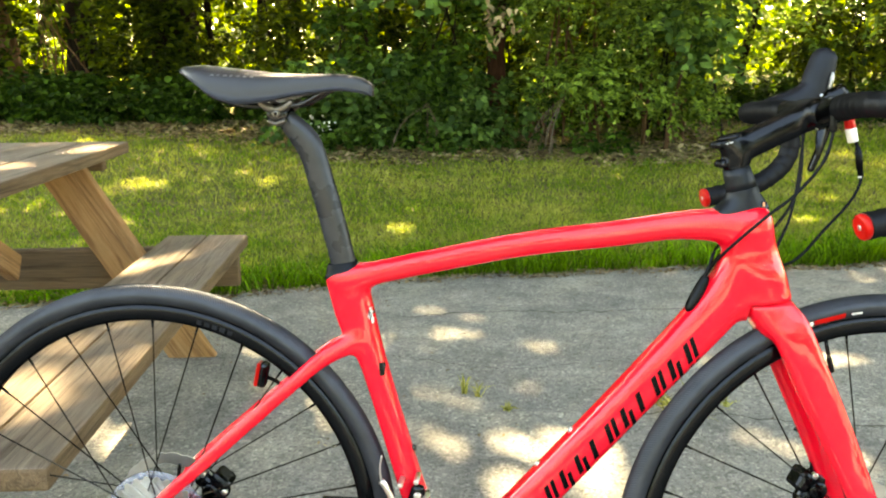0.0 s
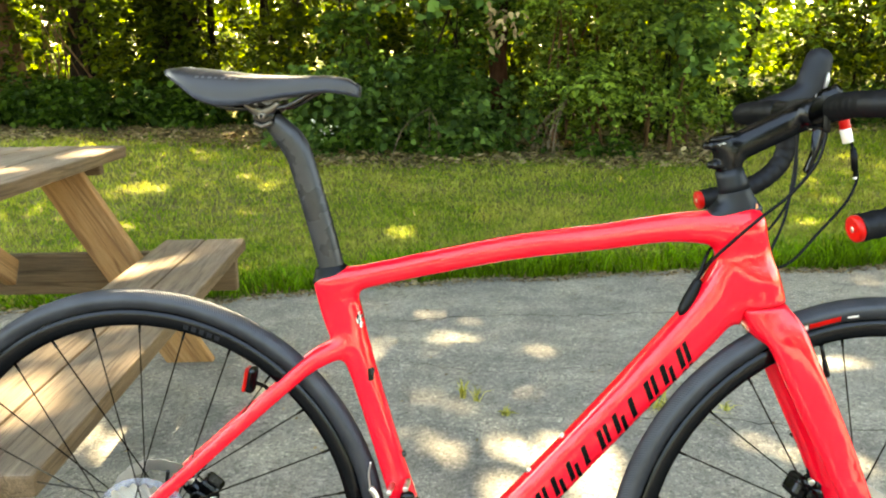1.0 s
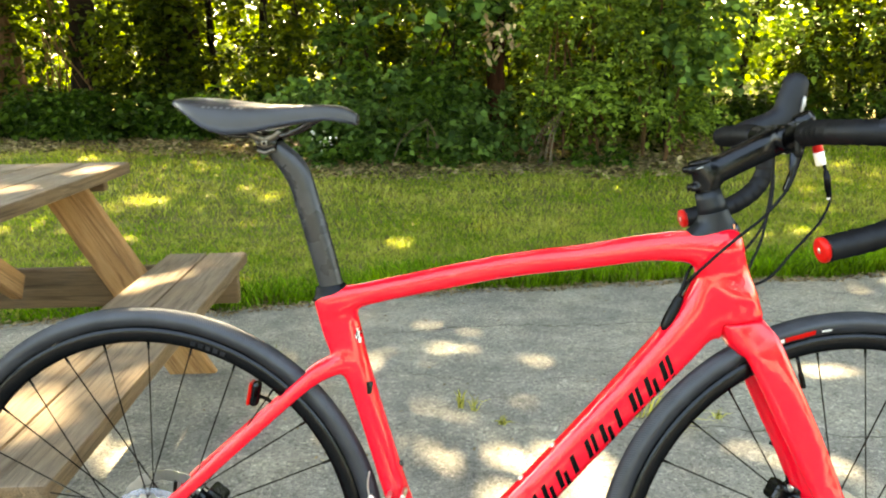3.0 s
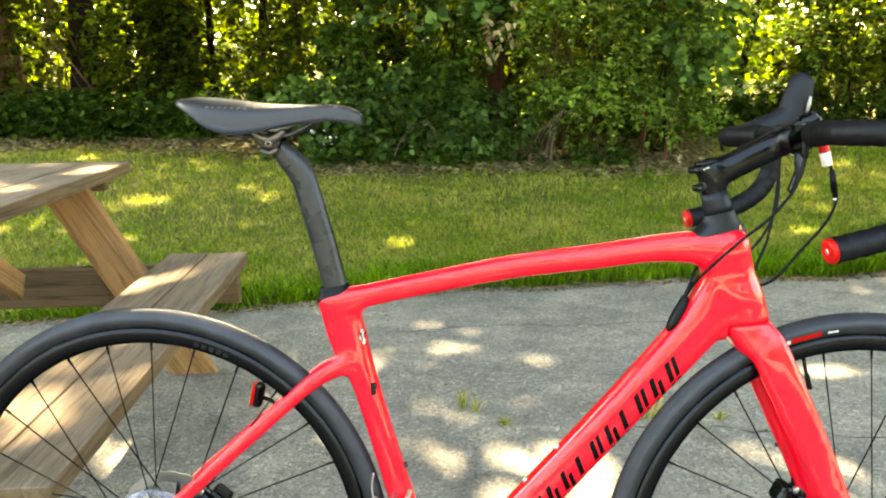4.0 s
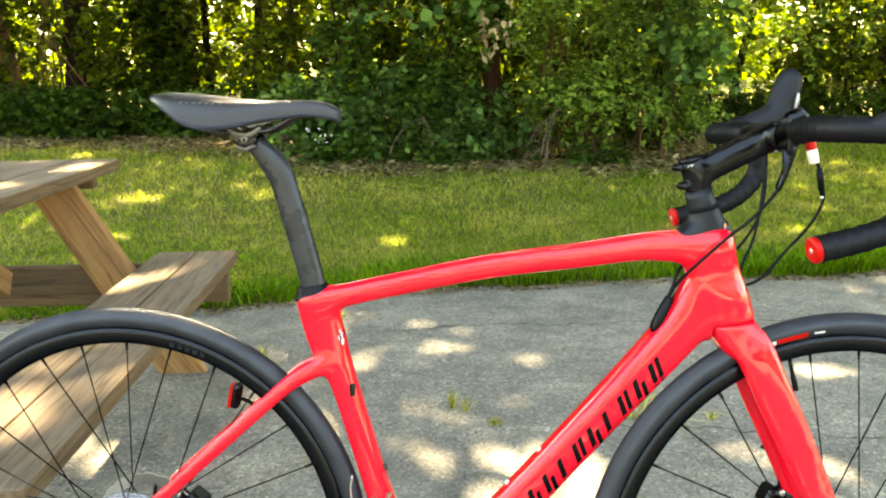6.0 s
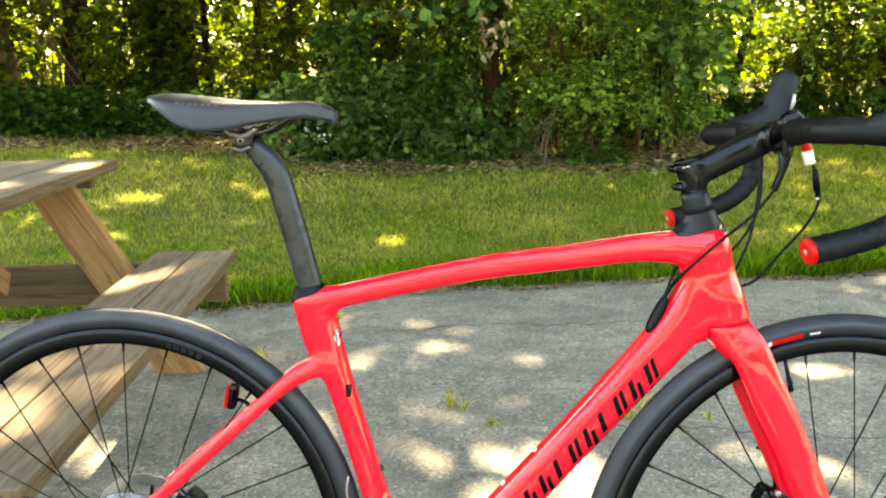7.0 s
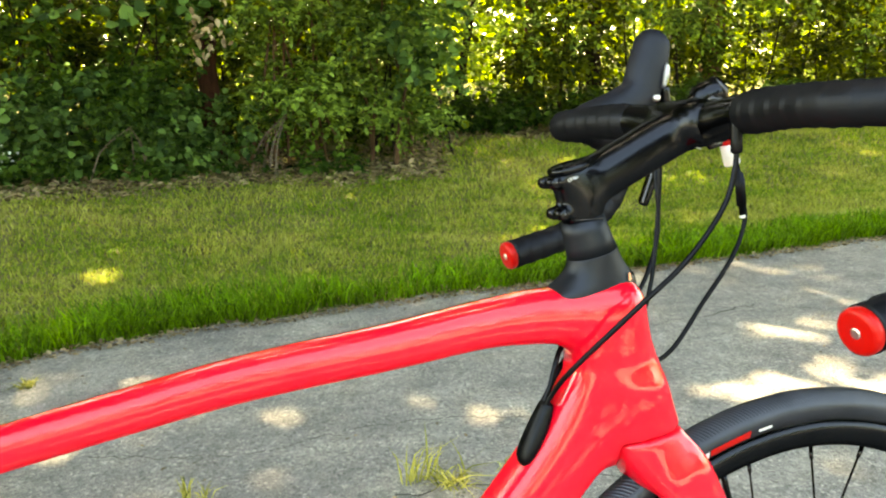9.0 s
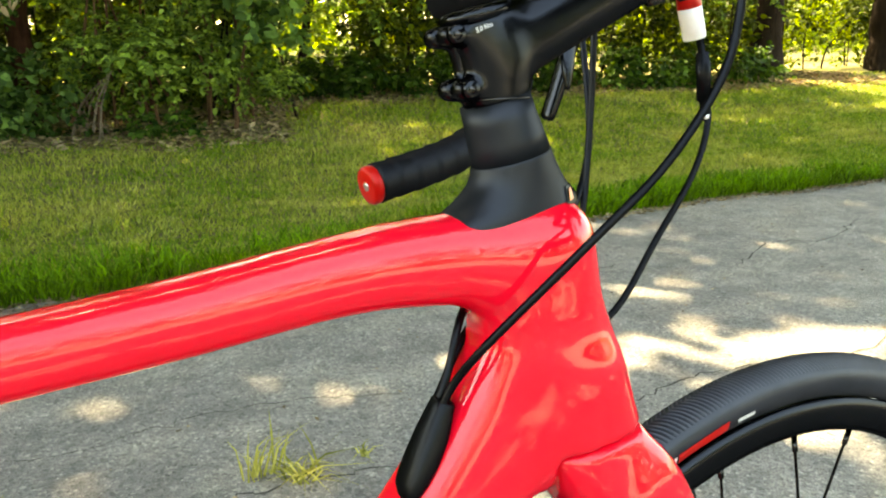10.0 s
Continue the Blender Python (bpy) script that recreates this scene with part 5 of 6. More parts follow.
def build_saddle():
    """Short-nosed saddle: a padded shell with drooping wings, and a groove along the middle."""
    x0, x1 = 0.305, 0.5385
    rows, cols = 44, 33
    def form(u):
        wid = np.interp(u, [0, 0.06, 0.16, 0.30, 0.42, 0.55, 0.7, 0.85, 0.95, 1.0], [0.046, 0.062, 0.0715, 0.070, 0.056, 0.036, 0.0255, 0.0215, 0.018, 0.006])
        top = np.interp(u, [0, 0.1, 0.25, 0.45, 0.65, 0.85, 0.95, 1.0], [0.971, 0.974, 0.970, 0.9645, 0.9625, 0.9620, 0.9575, 0.946])
        drop = np.interp(u, [0, 0.08, 0.2, 0.32, 0.45, 0.6, 0.8, 0.94, 1.0], [0.006, 0.020, 0.038, 0.043, 0.037, 0.027, 0.020, 0.019, 0.012])
        return wid, top, drop
    upper = []
    for i in range(rows):
        u = i / (rows - 1)
        us = 0.5 - 0.5 * math.cos(math.pi * u) if u < 0.08 or u > 0.92 else u
        wid, top, drop = (float(sum(form(min(max(u + d, 0), 1))[k] for d in (-0.03, -0.015, 0, 0.015, 0.03)) / 5) for k in range(3))
        line = []
        for j in range(cols):
            v = -1 + 2 * j / (cols - 1)
            w = math.sin(v * math.pi / 2) if abs(v) > 0.01 else 0.0
            av = abs(v)
            z = top - drop * (0.18 * av ** 2 + 0.82 * av ** 4.2)
            z -= 0.004 * math.exp(-(v / 0.16) ** 2) * (1 if 0.12 < u < 0.8 else 0.3)
            line.append((x0 + (x1 - x0) * u + 0.010 * (1 - av ** 2) * (u - 0.5) * 0.4, Y0 + wid * w, z))
        upper.append(line)
    verts = [p for line in upper for p in line]
    faces = [(i * cols + j, (i + 1) * cols + j, (i + 1) * cols + j + 1, i * cols + j + 1) for i in range(rows - 1) for j in range(cols - 1)]
    n = len(verts)
    for i, line in enumerate(upper):
        u = i / (rows - 1)
        for j, (x, y, z) in enumerate(line):
            v = -1 + 2 * j / (cols - 1)
            rim = abs(v) ** 6
            verts.append((x, Y0 + (y - Y0) * (0.96 if abs(v) > 0.97 else 0.95), z - 0.012 * (1 - rim) * (0.4 if u < 0.03 or u > 0.97 else 1) - 0.0015))
    faces += [(n + i * cols + j, n + i * cols + j + 1, n + (i + 1) * cols + j + 1, n + (i + 1) * cols + j) for i in range(rows - 1) for j in range(cols - 1)]
    ring = [i * cols for i in range(rows)] + [(rows - 1) * cols + j for j in range(1, cols)] + [i * cols + cols - 1 for i in range(rows - 2, -1, -1)] + [j for j in range(cols - 2, 0, -1)]
    faces += [(a, b, n + b, n + a) for a, b in zip(ring, ring[1:] + ring[:1])]
    sad = part("saddle", mesh_of("saddle", verts, faces, SADDLE), bike, "dark grey short-nosed saddle with a padded shell")
    for s in (-1, 1):
        part("rail", rod("rail", [(0.330, s * 0.020, 0.937), (0.350, s * 0.022, 0.9290), (0.375, s * 0.022, 0.9225), (0.41, s * 0.022, 0.9215), (0.440, s * 0.022, 0.9220), (0.455, s * 0.021, 0.926), (0.475, s * 0.018, 0.937), (0.500, s * 0.012, 0.950)], 0.0029, DARK_STEEL, 6, 10), sad, "dark saddle rail")


build_saddle()

# headset cover, spacer and stem
UP = (STEER_TOP - STEER_LOW).normalized()


def along_steer(d):
    return STEER_TOP + UP * d


def on_axis(items):
    return [(*(along_steer(d) + Vector((s, 0, 0))), a, b) for d, a, b, s in items]


def loft(name, items, mat, sides=56, steps=4):
    """A body round the steering axis from rows (height, half length, half width, shift forward)."""
    rows = spline([(*it, 0.0) for it in items], steps)
    verts, faces = [], []
    for dd, a, b, sh, _ in rows:
        k = min(max((0.0275 - dd) / 0.0275, 0), 1)
        fwd = (Vector((UP.z, 0, -UP.x)) * (1 - k) + Vector((0.985, 0, 0.17)) * k).normalized()
        for i in range(sides):
            w = 2 * math.pi * i / sides
            verts.append(along_steer(dd) + fwd * (sh + a * math.cos(w)) + Vector((0, b * math.sin(w), 0)))
    n = len(rows)
    for r in range(n - 1):
        for i in range(sides):
            j = (i + 1) % sides
            faces.append((r * sides + i, r * sides + j, (r + 1) * sides + j, (r + 1) * sides + i))
    faces += [tuple(range(sides))[::-1], tuple((n - 1) * sides + i for i in range(sides))]
    return mesh_of(name, verts, faces, mat)


part("headset_cover", loft("headset_cover", [(-0.0030, 0.0420, 0.0212, -0.0165), (0.0012, 0.0424, 0.0213, -0.0167), (0.0045, 0.0396, 0.0210, -0.0150), (0.0075, 0.0352, 0.0206, -0.0122), (0.0105, 0.0308, 0.0202, -0.0092), (0.0145, 0.0264, 0.0198, -0.0064), (0.0185, 0.0230, 0.0196, -0.0042), (0.0230, 0.0207, 0.0194, -0.0029), (0.0270, 0.0196, 0.0192, -0.0022), (0.0276, 0.0190, 0.0187, -0.0022)], COVER), bike, "black flared rubber headset cover")
part("headset_spacer", sweep("headset_spacer", on_axis([(0.0265, 0.0191, 0.0188, -0.0022), (0.036, 0.0182, 0.0180, -0.0026), (0.045, 0.0173, 0.0172, -0.0030), (0.0545, 0.0167, 0.0167, -0.0034)]), COVER, 40), bike, "black headset spacer")

BAR = Vector((1.092, 0, 0.912))
S0 = along_steer(0.0760)
h = 0.0013
g = (np.array((0.93, -0.035, 0.80)), h)
field = np.full(tuple(int(v / h) for v in (0.22, 0.07, 0.16)), 1.0, dtype=np.float32)
d = (BAR - S0).normalized()
tube_field(g, field, np.array([(*(S0 + d * s), a, b) for s, a, b in ((0.004, 0.0190, 0.0160), (0.018, 0.0178, 0.0162), (0.034, 0.0176, 0.0164), (0.055, 0.0176, 0.0166), (0.074, 0.0178, 0.0173), (0.088, 0.0175, 0.0200))]), 2.5, 0.006)
tube_field(g, field, np.array([(*(BAR + Vector((-0.004, s, -0.0005))), 0.0188, 0.0188) for s in (-0.017, 0.017)]), 2.2, 0.006)
# the clamp round the steerer, with a pair of lugs above and below its slit
sleeve = np.full(field.shape, 1.0, dtype=np.float32)
tube_field(g, sleeve, spline(on_axis([(0.0470, 0.0154, 0.0160, -0.0030), (0.074, 0.0154, 0.0160, -0.0024), (0.1010, 0.0154, 0.0160, -0.0020)]), 4), 2.0, 0.002)
for dd, back in ((0.0590, 0.0232), (0.0830, 0.0234)):
    q = along_steer(dd)
    tube_field(g, sleeve, np.array([(q.x - back, y, q.z, 0.0052, 0.0052) for y in (-0.0072, 0.0072)]), 2.0, 0.002)
    tube_field(g, sleeve, np.array([(q.x - back + 0.0055, y, q.z, 0.0042, 0.0046) for y in (-0.0060, 0.0060)]), 2.4, 0.003)
Xs, Ys, Zs = np.meshgrid(*[g[0][i] + h * np.arange(field.shape[i]) for i in range(3)], indexing="ij")
up_at = (Xs - STEER_TOP.x) * UP.x + (Zs - STEER_TOP.z) * UP.z
np.maximum(sleeve, np.maximum(0.0530 - up_at, up_at - 0.0935).astype(np.float32), out=sleeve)
mixv = np.maximum(0.008 - np.abs(field - sleeve), 0) / 0.008
field = np.minimum(field, sleeve) - mixv * mixv * 0.002
slit = np.maximum(np.abs(Ys) - 0.0008, Xs - (STEER_TOP.x + UP.x * up_at - 0.012))
np.maximum(field, -slit.astype(np.float32), out=field)
soften(field, 1)
stem = part("stem", skin("stem", g, field, ALLOY_BLACK), bike, "satin black alloy stem", STEER)
for dd, back in ((0.0590, 0.0232), (0.0830, 0.0234)):
    q = along_steer(dd)
    x, z = q.x - back, q.z
    part("clamp_bolt", sweep("clamp_bolt", [(x, y, z, a, a) for y, a in ((-0.0136, 0.0034), (-0.0132, 0.0040), (-0.0095, 0.0040))], GLOSS_BLACK, 18, lateral=(1, 0, 0)), stem, "black clamp bolt", STEER)
    part("bolt_socket", sweep("bolt_socket", [(x, -0.0139, z, 0.0019, 0.0019), (x, -0.0128, z, 0.0019, 0.0019)], DARK_STEEL, 6, lateral=(1, 0, 0)), stem, "dark bolt socket", STEER)
part("clamp_ring", sweep("clamp_ring", on_axis([(0.0540, 0.0168, 0.0168, -0.0034), (0.0548, 0.0162, 0.0165, -0.0032)]), DARK_STEEL, 40), stem, "thin dark steel ring", STEER)
part("top_cap", sweep("top_cap", on_axis([(0.0905, 0.0164, 0.0164, -0.0026), (0.0945, 0.0168, 0.0168, -0.0026), (0.0962, 0.0155, 0.0155, -0.0026), (0.0968, 0.010, 0.010, -0.0026)]), GLOSS_BLACK, 32), stem, "black top cap", STEER)


def lettering(name, words, size, mat, parent, label, m):
    """Printed words as a flat mesh, from the built-in font."""
    curve = bpy.data.curves.new(name, "FONT")
    curve.body, curve.size, curve.extrude, curve.align_x = words, size, 0.0001, "CENTER"
    curve.resolution_u = 2
    ob = bpy.data.objects.new(name, curve)
    me = bpy.data.meshes.new_from_object(ob)
    bpy.data.objects.remove(ob)
    me.materials.clear()
    me.materials.append(mat)
    return part(name, me, parent, label, m)


q = along_steer(0.0790)
lettering("torque_mark", "5.0 Nm", 0.0030, DECAL_WHITE, stem, "small white torque lettering", STEER @ Matrix.Translation((q.x - 0.0130, -0.0166, q.z + 0.0055)) @ Matrix.Rotation(radians(-19), 4, "Y") @ Matrix.Rotation(radians(90), 4, "X"))

# handlebar, tape, plugs, hoods and levers
bar_line = {}
for s in (-1, 1):
    bar_line[s] = spline([(BAR.x, Y0 + s * 0.0, BAR.z), (BAR.x, Y0 + s * 0.035, BAR.z), (BAR.x - 0.002, Y0 + s * 0.065, BAR.z + 0.004), (BAR.x - 0.010, Y0 + s * 0.12, BAR.z + 0.006), (BAR.x - 0.012, Y0 + s * 0.160, BAR.z + 0.005),
                          (BAR.x + 0.006, Y0 + s * 0.192, BAR.z + 0.004), (BAR.x + 0.040, Y0 + s * 0.205, BAR.z + 0.0), (BAR.x + 0.067, Y0 + s * 0.207, BAR.z - 0.016), (BAR.x + 0.075, Y0 + s * 0.210, BAR.z - 0.046),
                          (BAR.x + 0.059, Y0 + s * 0.211, BAR.z - 0.077), (BAR.x + 0.02, Y0 + s * 0.212, BAR.z - 0.102), (BAR.x - 0.050, Y0 + s * 0.212, BAR.z - 0.119)], 8)
whole = np.vstack([bar_line[-1][:20][::-1], bar_line[1][1:20]])
bars = part("handlebar", sweep("handlebar", [(*p, a, a) for p, a in zip(whole, np.interp(np.abs(whole[:, 1] - Y0), [0, 0.04, 0.062, 0.1], [0.0158, 0.0158, 0.0142, 0.0125]))], ALLOY_BLACK, 24, lateral=(0, 0, 1)), bike, "satin black drop handlebar", STEER)
for s in (-1, 1):
    line = bar_line[s]
    line = line[np.abs(line[:, 1] - Y0) > 0.062]
    # wrapped tape: overlapping turns give a stepped outline
    seg = np.concatenate([[0], np.cumsum(np.linalg.norm(np.diff(line, axis=0), axis=1))])
    dist = np.arange(0, seg[-1], 0.0022)
    pts = np.stack([np.interp(dist, seg, line[:, i]) for i in range(3)], 1)
    rad = 0.0136 + 0.0011 * ((dist / 0.0155) % 1.0)
    rad[:2] = 0.0128
    rad += 0.0012 * np.exp(-((dist - 0.02) / 0.02) ** 2)
    part("bar_tape", sweep("bar_tape", [(*p, a, a) for p, a in zip(pts, rad)], TAPE, 20, lateral=(0, 0.25, 1)), bars, "black wrapped bar tape", STEER)
    e, e2 = Vector(line[-1]), Vector(line[-3])
    dr = (e - e2).normalized()
    plug = part("bar_plug", sweep("bar_plug", [(*(e + dr * t), a, a) for t, a in ((-0.002, 0.0122), (0.0, 0.0138), (0.004, 0.0140), (0.0058, 0.0129), (0.0064, 0.0105))], RED_PLUG, 28, lateral=(0, 0, 1)), bars, "round red bar end plug", STEER)
    part("plug_screw", sweep("plug_screw", [(*(e + dr * t), a, a) for t, a in ((0.005, 0.0034), (0.0068, 0.0034), (0.0071, 0.0025))], STEEL, 12, lateral=(0, 0, 1)), bars, "steel screw", STEER)
    hood = part("brake_hood", sweep("brake_hood", spline([(BAR.x + 0.017, Y0 + s * 0.198, BAR.z + 0.006, 0.012, 0.0135), (BAR.x + 0.042, Y0 + s * 0.205, BAR.z + 0.011, 0.018, 0.0165), (BAR.x + 0.077, Y0 + s * 0.206, BAR.z + 0.021, 0.0205, 0.0165),
                                                          (BAR.x + 0.101, Y0 + s * 0.206, BAR.z + 0.036, 0.0205, 0.0165), (BAR.x + 0.112, Y0 + s * 0.206, BAR.z + 0.062, 0.0212, 0.0170), (BAR.x + 0.118, Y0 + s * 0.206, BAR.z + 0.084, 0.0192, 0.0160)], 6),
                                             HOOD_RUBBER, 24, 2.3, round_end=0.017), bike, "dark grey rubber brake hood", STEER)
    lever = part("brake_lever", sweep("brake_lever", spline([(BAR.x + 0.128, Y0 + s * 0.205, BAR.z + 0.040, 0.006, 0.011), (BAR.x + 0.132, Y0 + s * 0.206, BAR.z + 0.012, 0.006, 0.010), (BAR.x + 0.129, Y0 + s * 0.209, BAR.z - 0.02, 0.005, 0.009), (BAR.x + 0.122, Y0 + s * 0.214, BAR.z - 0.05, 0.0045, 0.0085), (BAR.x + 0.114, Y0 + s * 0.220, BAR.z - 0.078, 0.004, 0.008)], 5),
                                               GLOSS_BLACK, 14, 2.4, round_end=0.004), bike, "gloss black brake lever blade", STEER)
    part("lever_cover", sweep("lever_cover", [(BAR.x + 0.124, Y0 + s * 0.191, BAR.z + 0.062, 0.0024, 0.0050), (BAR.x + 0.123, Y0 + s * 0.191, BAR.z + 0.053, 0.0034, 0.0060), (BAR.x + 0.121, Y0 + s * 0.192, BAR.z + 0.043, 0.0024, 0.0050)], SILVER, 12, 2.4, round_end=0.003), lever, "silver lever cover", STEER)
    part("shift_paddle", sweep("shift_paddle", spline([(BAR.x + 0.12, Y0 + s * 0.198, BAR.z + 0.008, 0.0055, 0.006), (BAR.x + 0.113, Y0 + s * 0.192, BAR.z - 0.02, 0.0075, 0.0045), (BAR.x + 0.108, Y0 + s * 0.188, BAR.z - 0.042, 0.0055, 0.0038), (BAR.x + 0.106, Y0 + s * 0.186, BAR.z - 0.056, 0.0024, 0.0024)], 5), GLOSS_BLACK, 12, round_end=0.003), lever, "black shift paddle", STEER)
    part("hood_bolt", rod("hood_bolt", [(BAR.x + 0.11, Y0 - 0.0195 + s * 0.206, BAR.z + 0.030), (BAR.x + 0.11, Y0 - 0.012 + s * 0.206, BAR.z + 0.030)], 0.0034, STEEL, 2, 12), hood, "", STEER)

# ---- small things on the bicycle ----
from mathutils.bvhtree import BVHTree


def surface_of(*meshes):
    verts, polys = [], []
    for me in meshes:
        n = len(verts)
        verts += [v.co.copy() for v in me.vertices]
        polys += [tuple(n + i for i in p.vertices) for p in me.polygons]
    return BVHTree.FromPolygons(verts, polys)


def decal(name, tree, outline, mat, parent, label, m=None, lift=0.0005, way=(0, 1, 0), start=-0.12, cuts=4):
    """A thin printed shape, laid on a surface: outline is a quad of (x, z) corners, seen along way."""
    a, b, c, d = [Vector((x, 0, z)) for x, z in outline]
    verts, faces, k = [], [], cuts + 1
    for i in range(k):
        for j in range(k):
            u, v = i / cuts, j / cuts
            p = a.lerp(b, u).lerp(d.lerp(c, u), v)
            hit, nor, _, _ = tree.ray_cast(Vector((p.x, 0, p.z)) + Vector(way) * start, Vector(way))
            if hit is None:
                hit, nor, _, _ = tree.find_nearest(Vector((p.x, start * 0.2, p.z)))
            if nor.dot(Vector(way)) > 0:
                nor = -nor
            verts.append(hit + nor * lift)
    for i in range(cuts):
        for j in range(cuts):
            faces.append((i * k + j, i * k + j + 1, (i + 1) * k + j + 1, (i + 1) * k + j))
    return part(name, mesh_of(name, verts, faces, mat), parent, label, m)


frame_tree = surface_of(frame_part.data)
TUBE = Vector((0.652, 0, 0.758)).normalized()
ACROSS = Vector((0.758, 0, -0.652)).normalized()


def on_tube(s, w):
    p = Vector((0.7696, 0, 0.420)) + TUBE * s + ACROSS * w
    return (p.x, p.z)


# the maker's word on the down tube, as plain slanted bars: a broad one and, for most, a thin short one beside it
def tube_bar(s0, wide, w0, w1, slant=-0.56):
    decal("wordmark_bar", frame_tree, [on_tube(s0 + slant * w0, w0), on_tube(s0 + wide + slant * w0, w0), on_tube(s0 + wide + slant * w1, w1), on_tube(s0 + slant * w1, w1)], DECAL_BLACK, frame_part, "slanted black bar decal")


for i in range(11):
    s0 = -0.034 + 0.0292 * i
    tube_bar(s0, 0.0082, -0.0045, 0.0240)
    if i not in (4, 7):
        tube_bar(s0 + 0.0118, 0.0068, *((-0.0045, 0.0240) if i in (1, 5, 8, 10) else (0.0045, 0.0240)))

# round and shield stickers on the seat tube
def seat_front(z):
    return 0.5837 - (z - 0.41) * 0.288


def disc_decal(name, tree, x, z, r, mat, parent, label, lift):
    verts, faces, n = [], [], 20
    for rr in (0.0, 0.6, 1.0):
        for i in range(1 if rr == 0 else n):
            w = 2 * math.pi * i / n
            hit, nor, _, _ = tree.ray_cast(Vector((x + r * rr * math.cos(w), -0.12, z + r * rr * math.sin(w))), Vector((0, 1, 0)))
            if hit is None:
                hit, nor, _, _ = tree.find_nearest(Vector((x + r * rr * math.cos(w), -0.02, z + r * rr * math.sin(w))))
            verts.append(hit + nor * (lift if nor.y < 0 else -lift))
    for i in range(n):
        j = (i + 1) % n
        faces += [(0, 1 + i, 1 + j), (1 + i, 1 + n + i, 1 + n + j), (1 + i, 1 + n + j, 1 + j)]
    return part(name, mesh_of(name, verts, faces, mat), parent, label)


x = seat_front(0.650) + 0.0265
disc_decal("sticker", frame_tree, x, 0.650, 0.0108, DECAL_WHITE, frame_part, "round white and black sticker", 0.0006)
for dx, dz, h2 in ((-0.004, 0.003, 0.003), (0.000, -0.003, 0.0035), (0.004, 0.002, 0.004), (0.001, 0.006, 0.0018)):
    decal("sticker_print", frame_tree, [(x + dx - 0.0012, 0.650 + dz - h2), (x + dx + 0.0012, 0.650 + dz - h2), (x + dx + 0.0016, 0.650 + dz + h2), (x + dx - 0.0008, 0.650 + dz + h2)], DECAL_BLACK, frame_part, "black print", lift=0.0011)
x = seat_front(0.576) + 0.0125
decal("sticker", frame_tree, [(x - 0.003, 0.5675), (x + 0.003, 0.5675), (x + 0.004, 0.5845), (x - 0.004, 0.5845)], DECAL_BLACK, frame_part, "small black shield sticker", lift=0.0006)

# pale print along the saddle's flank, too small to read
saddle_part = bpy.data.objects["saddle"]
saddle_tree = surface_of(saddle_part.data)
for k, wide in enumerate((0.0042, 0.0030, 0.0046, 0.0034, 0.0040, 0.0030, 0.0036)):
    x, z = 0.3500 + 0.0075 * k, 0.9585 - 0.0004 * k
    decal("saddle_print", saddle_tree, [(x, z), (x + wide, z), (x + wide + 0.0006, z + 0.0022), (x + 0.0006, z + 0.0022)], PRINT_GREY, saddle_part, "pale grey saddle print", cuts=2)

# bottle cage bolts
for x, z in ((0.799, 0.494), (0.757, 0.444)):
    p = Vector((x, 0, z))
    hit, nor, _, _ = frame_tree.find_nearest(p - ACROSS * 0.03)
    part("cage_bolt", rod("cage_bolt", [hit - nor * 0.003, hit + nor * 0.0025], 0.0042, STEEL, 2, 12, round_end=0.001), frame_part, "steel bottle cage bolt")
hit, nor, _, _ = frame_tree.find_nearest(Vector((0.62, 0, 0.47)))
part("cage_bolt", rod("cage_bolt", [hit - nor * 0.003, hit + nor * 0.0035], 0.0042, DARK_STEEL, 2, 12, round_end=0.001), frame_part, "steel bottle cage bolt")

# cable entry: a black rubber boot on the down tube's upper face
def boot_row(s, v, a, b):
    x, z = on_tube(s, v)
    return (x, -0.0070, z, a, b)


boot = part("cable_boot", sweep("cable_boot", spline([boot_row(0.298, -0.0272, 0.0026, 0.0080), boot_row(0.302, -0.0282, 0.0050, 0.0108), boot_row(0.314, -0.0306, 0.0068, 0.0115), boot_row(0.330, -0.0350, 0.0068, 0.0100), boot_row(0.344, -0.0400, 0.0050, 0.0072)], 4), RUBBER, 24, 2.6, round_end=0.002), frame_part, "black rubber cable boot")


def cable(points, label, r=0.0020, mat=RUBBER):
    return part("cable", rod("cable", points, r, mat, 8, 10), bike, label)


def turned(x, y, z):
    return STEER @ Vector((x, y, z))


cable([turned(1.080, -0.068, 0.902), turned(1.080, -0.068, 0.880), turned(1.070, -0.066, 0.850), turned(1.043, -0.060, 0.815), turned(1.010, -0.050, 0.785), (0.979, -0.029, 0.741), (0.967, -0.015, 0.719), (0.961, -0.011, 0.705)], "black cable housing from bar to down tube")
part("cable_ferrule", rod("cable_ferrule", [turned(1.081, -0.068, 0.912), turned(1.081, -0.068, 0.890)], 0.0042, RUBBER, 3, 12, round_end=0.002), bars, "black rubber ferrule")
cable([turned(1.176, 0.037, 0.850), turned(1.180, 0.036, 0.830), turned(1.165, 0.033, 0.800), turned(1.130, 0.030, 0.763), turned(1.088, 0.028, 0.722), (1.035, 0.034, 0.715), (1.000, 0.032, 0.742), (0.979, 0.004, 0.745), (0.967, -0.005, 0.719), (0.961, -0.006, 0.705)], "black cable housing looping round the head tube")
cable([turned(1.112, 0.060, 0.905), turned(1.110, 0.060, 0.872), turned(1.106, 0.060, 0.825), turned(1.095, 0.056, 0.775), turned(1.072, 0.048, 0.725), turned(1.066, 0.046, 0.66), turned(1.09, 0.056, 0.56)], "black brake hose down to the fork")
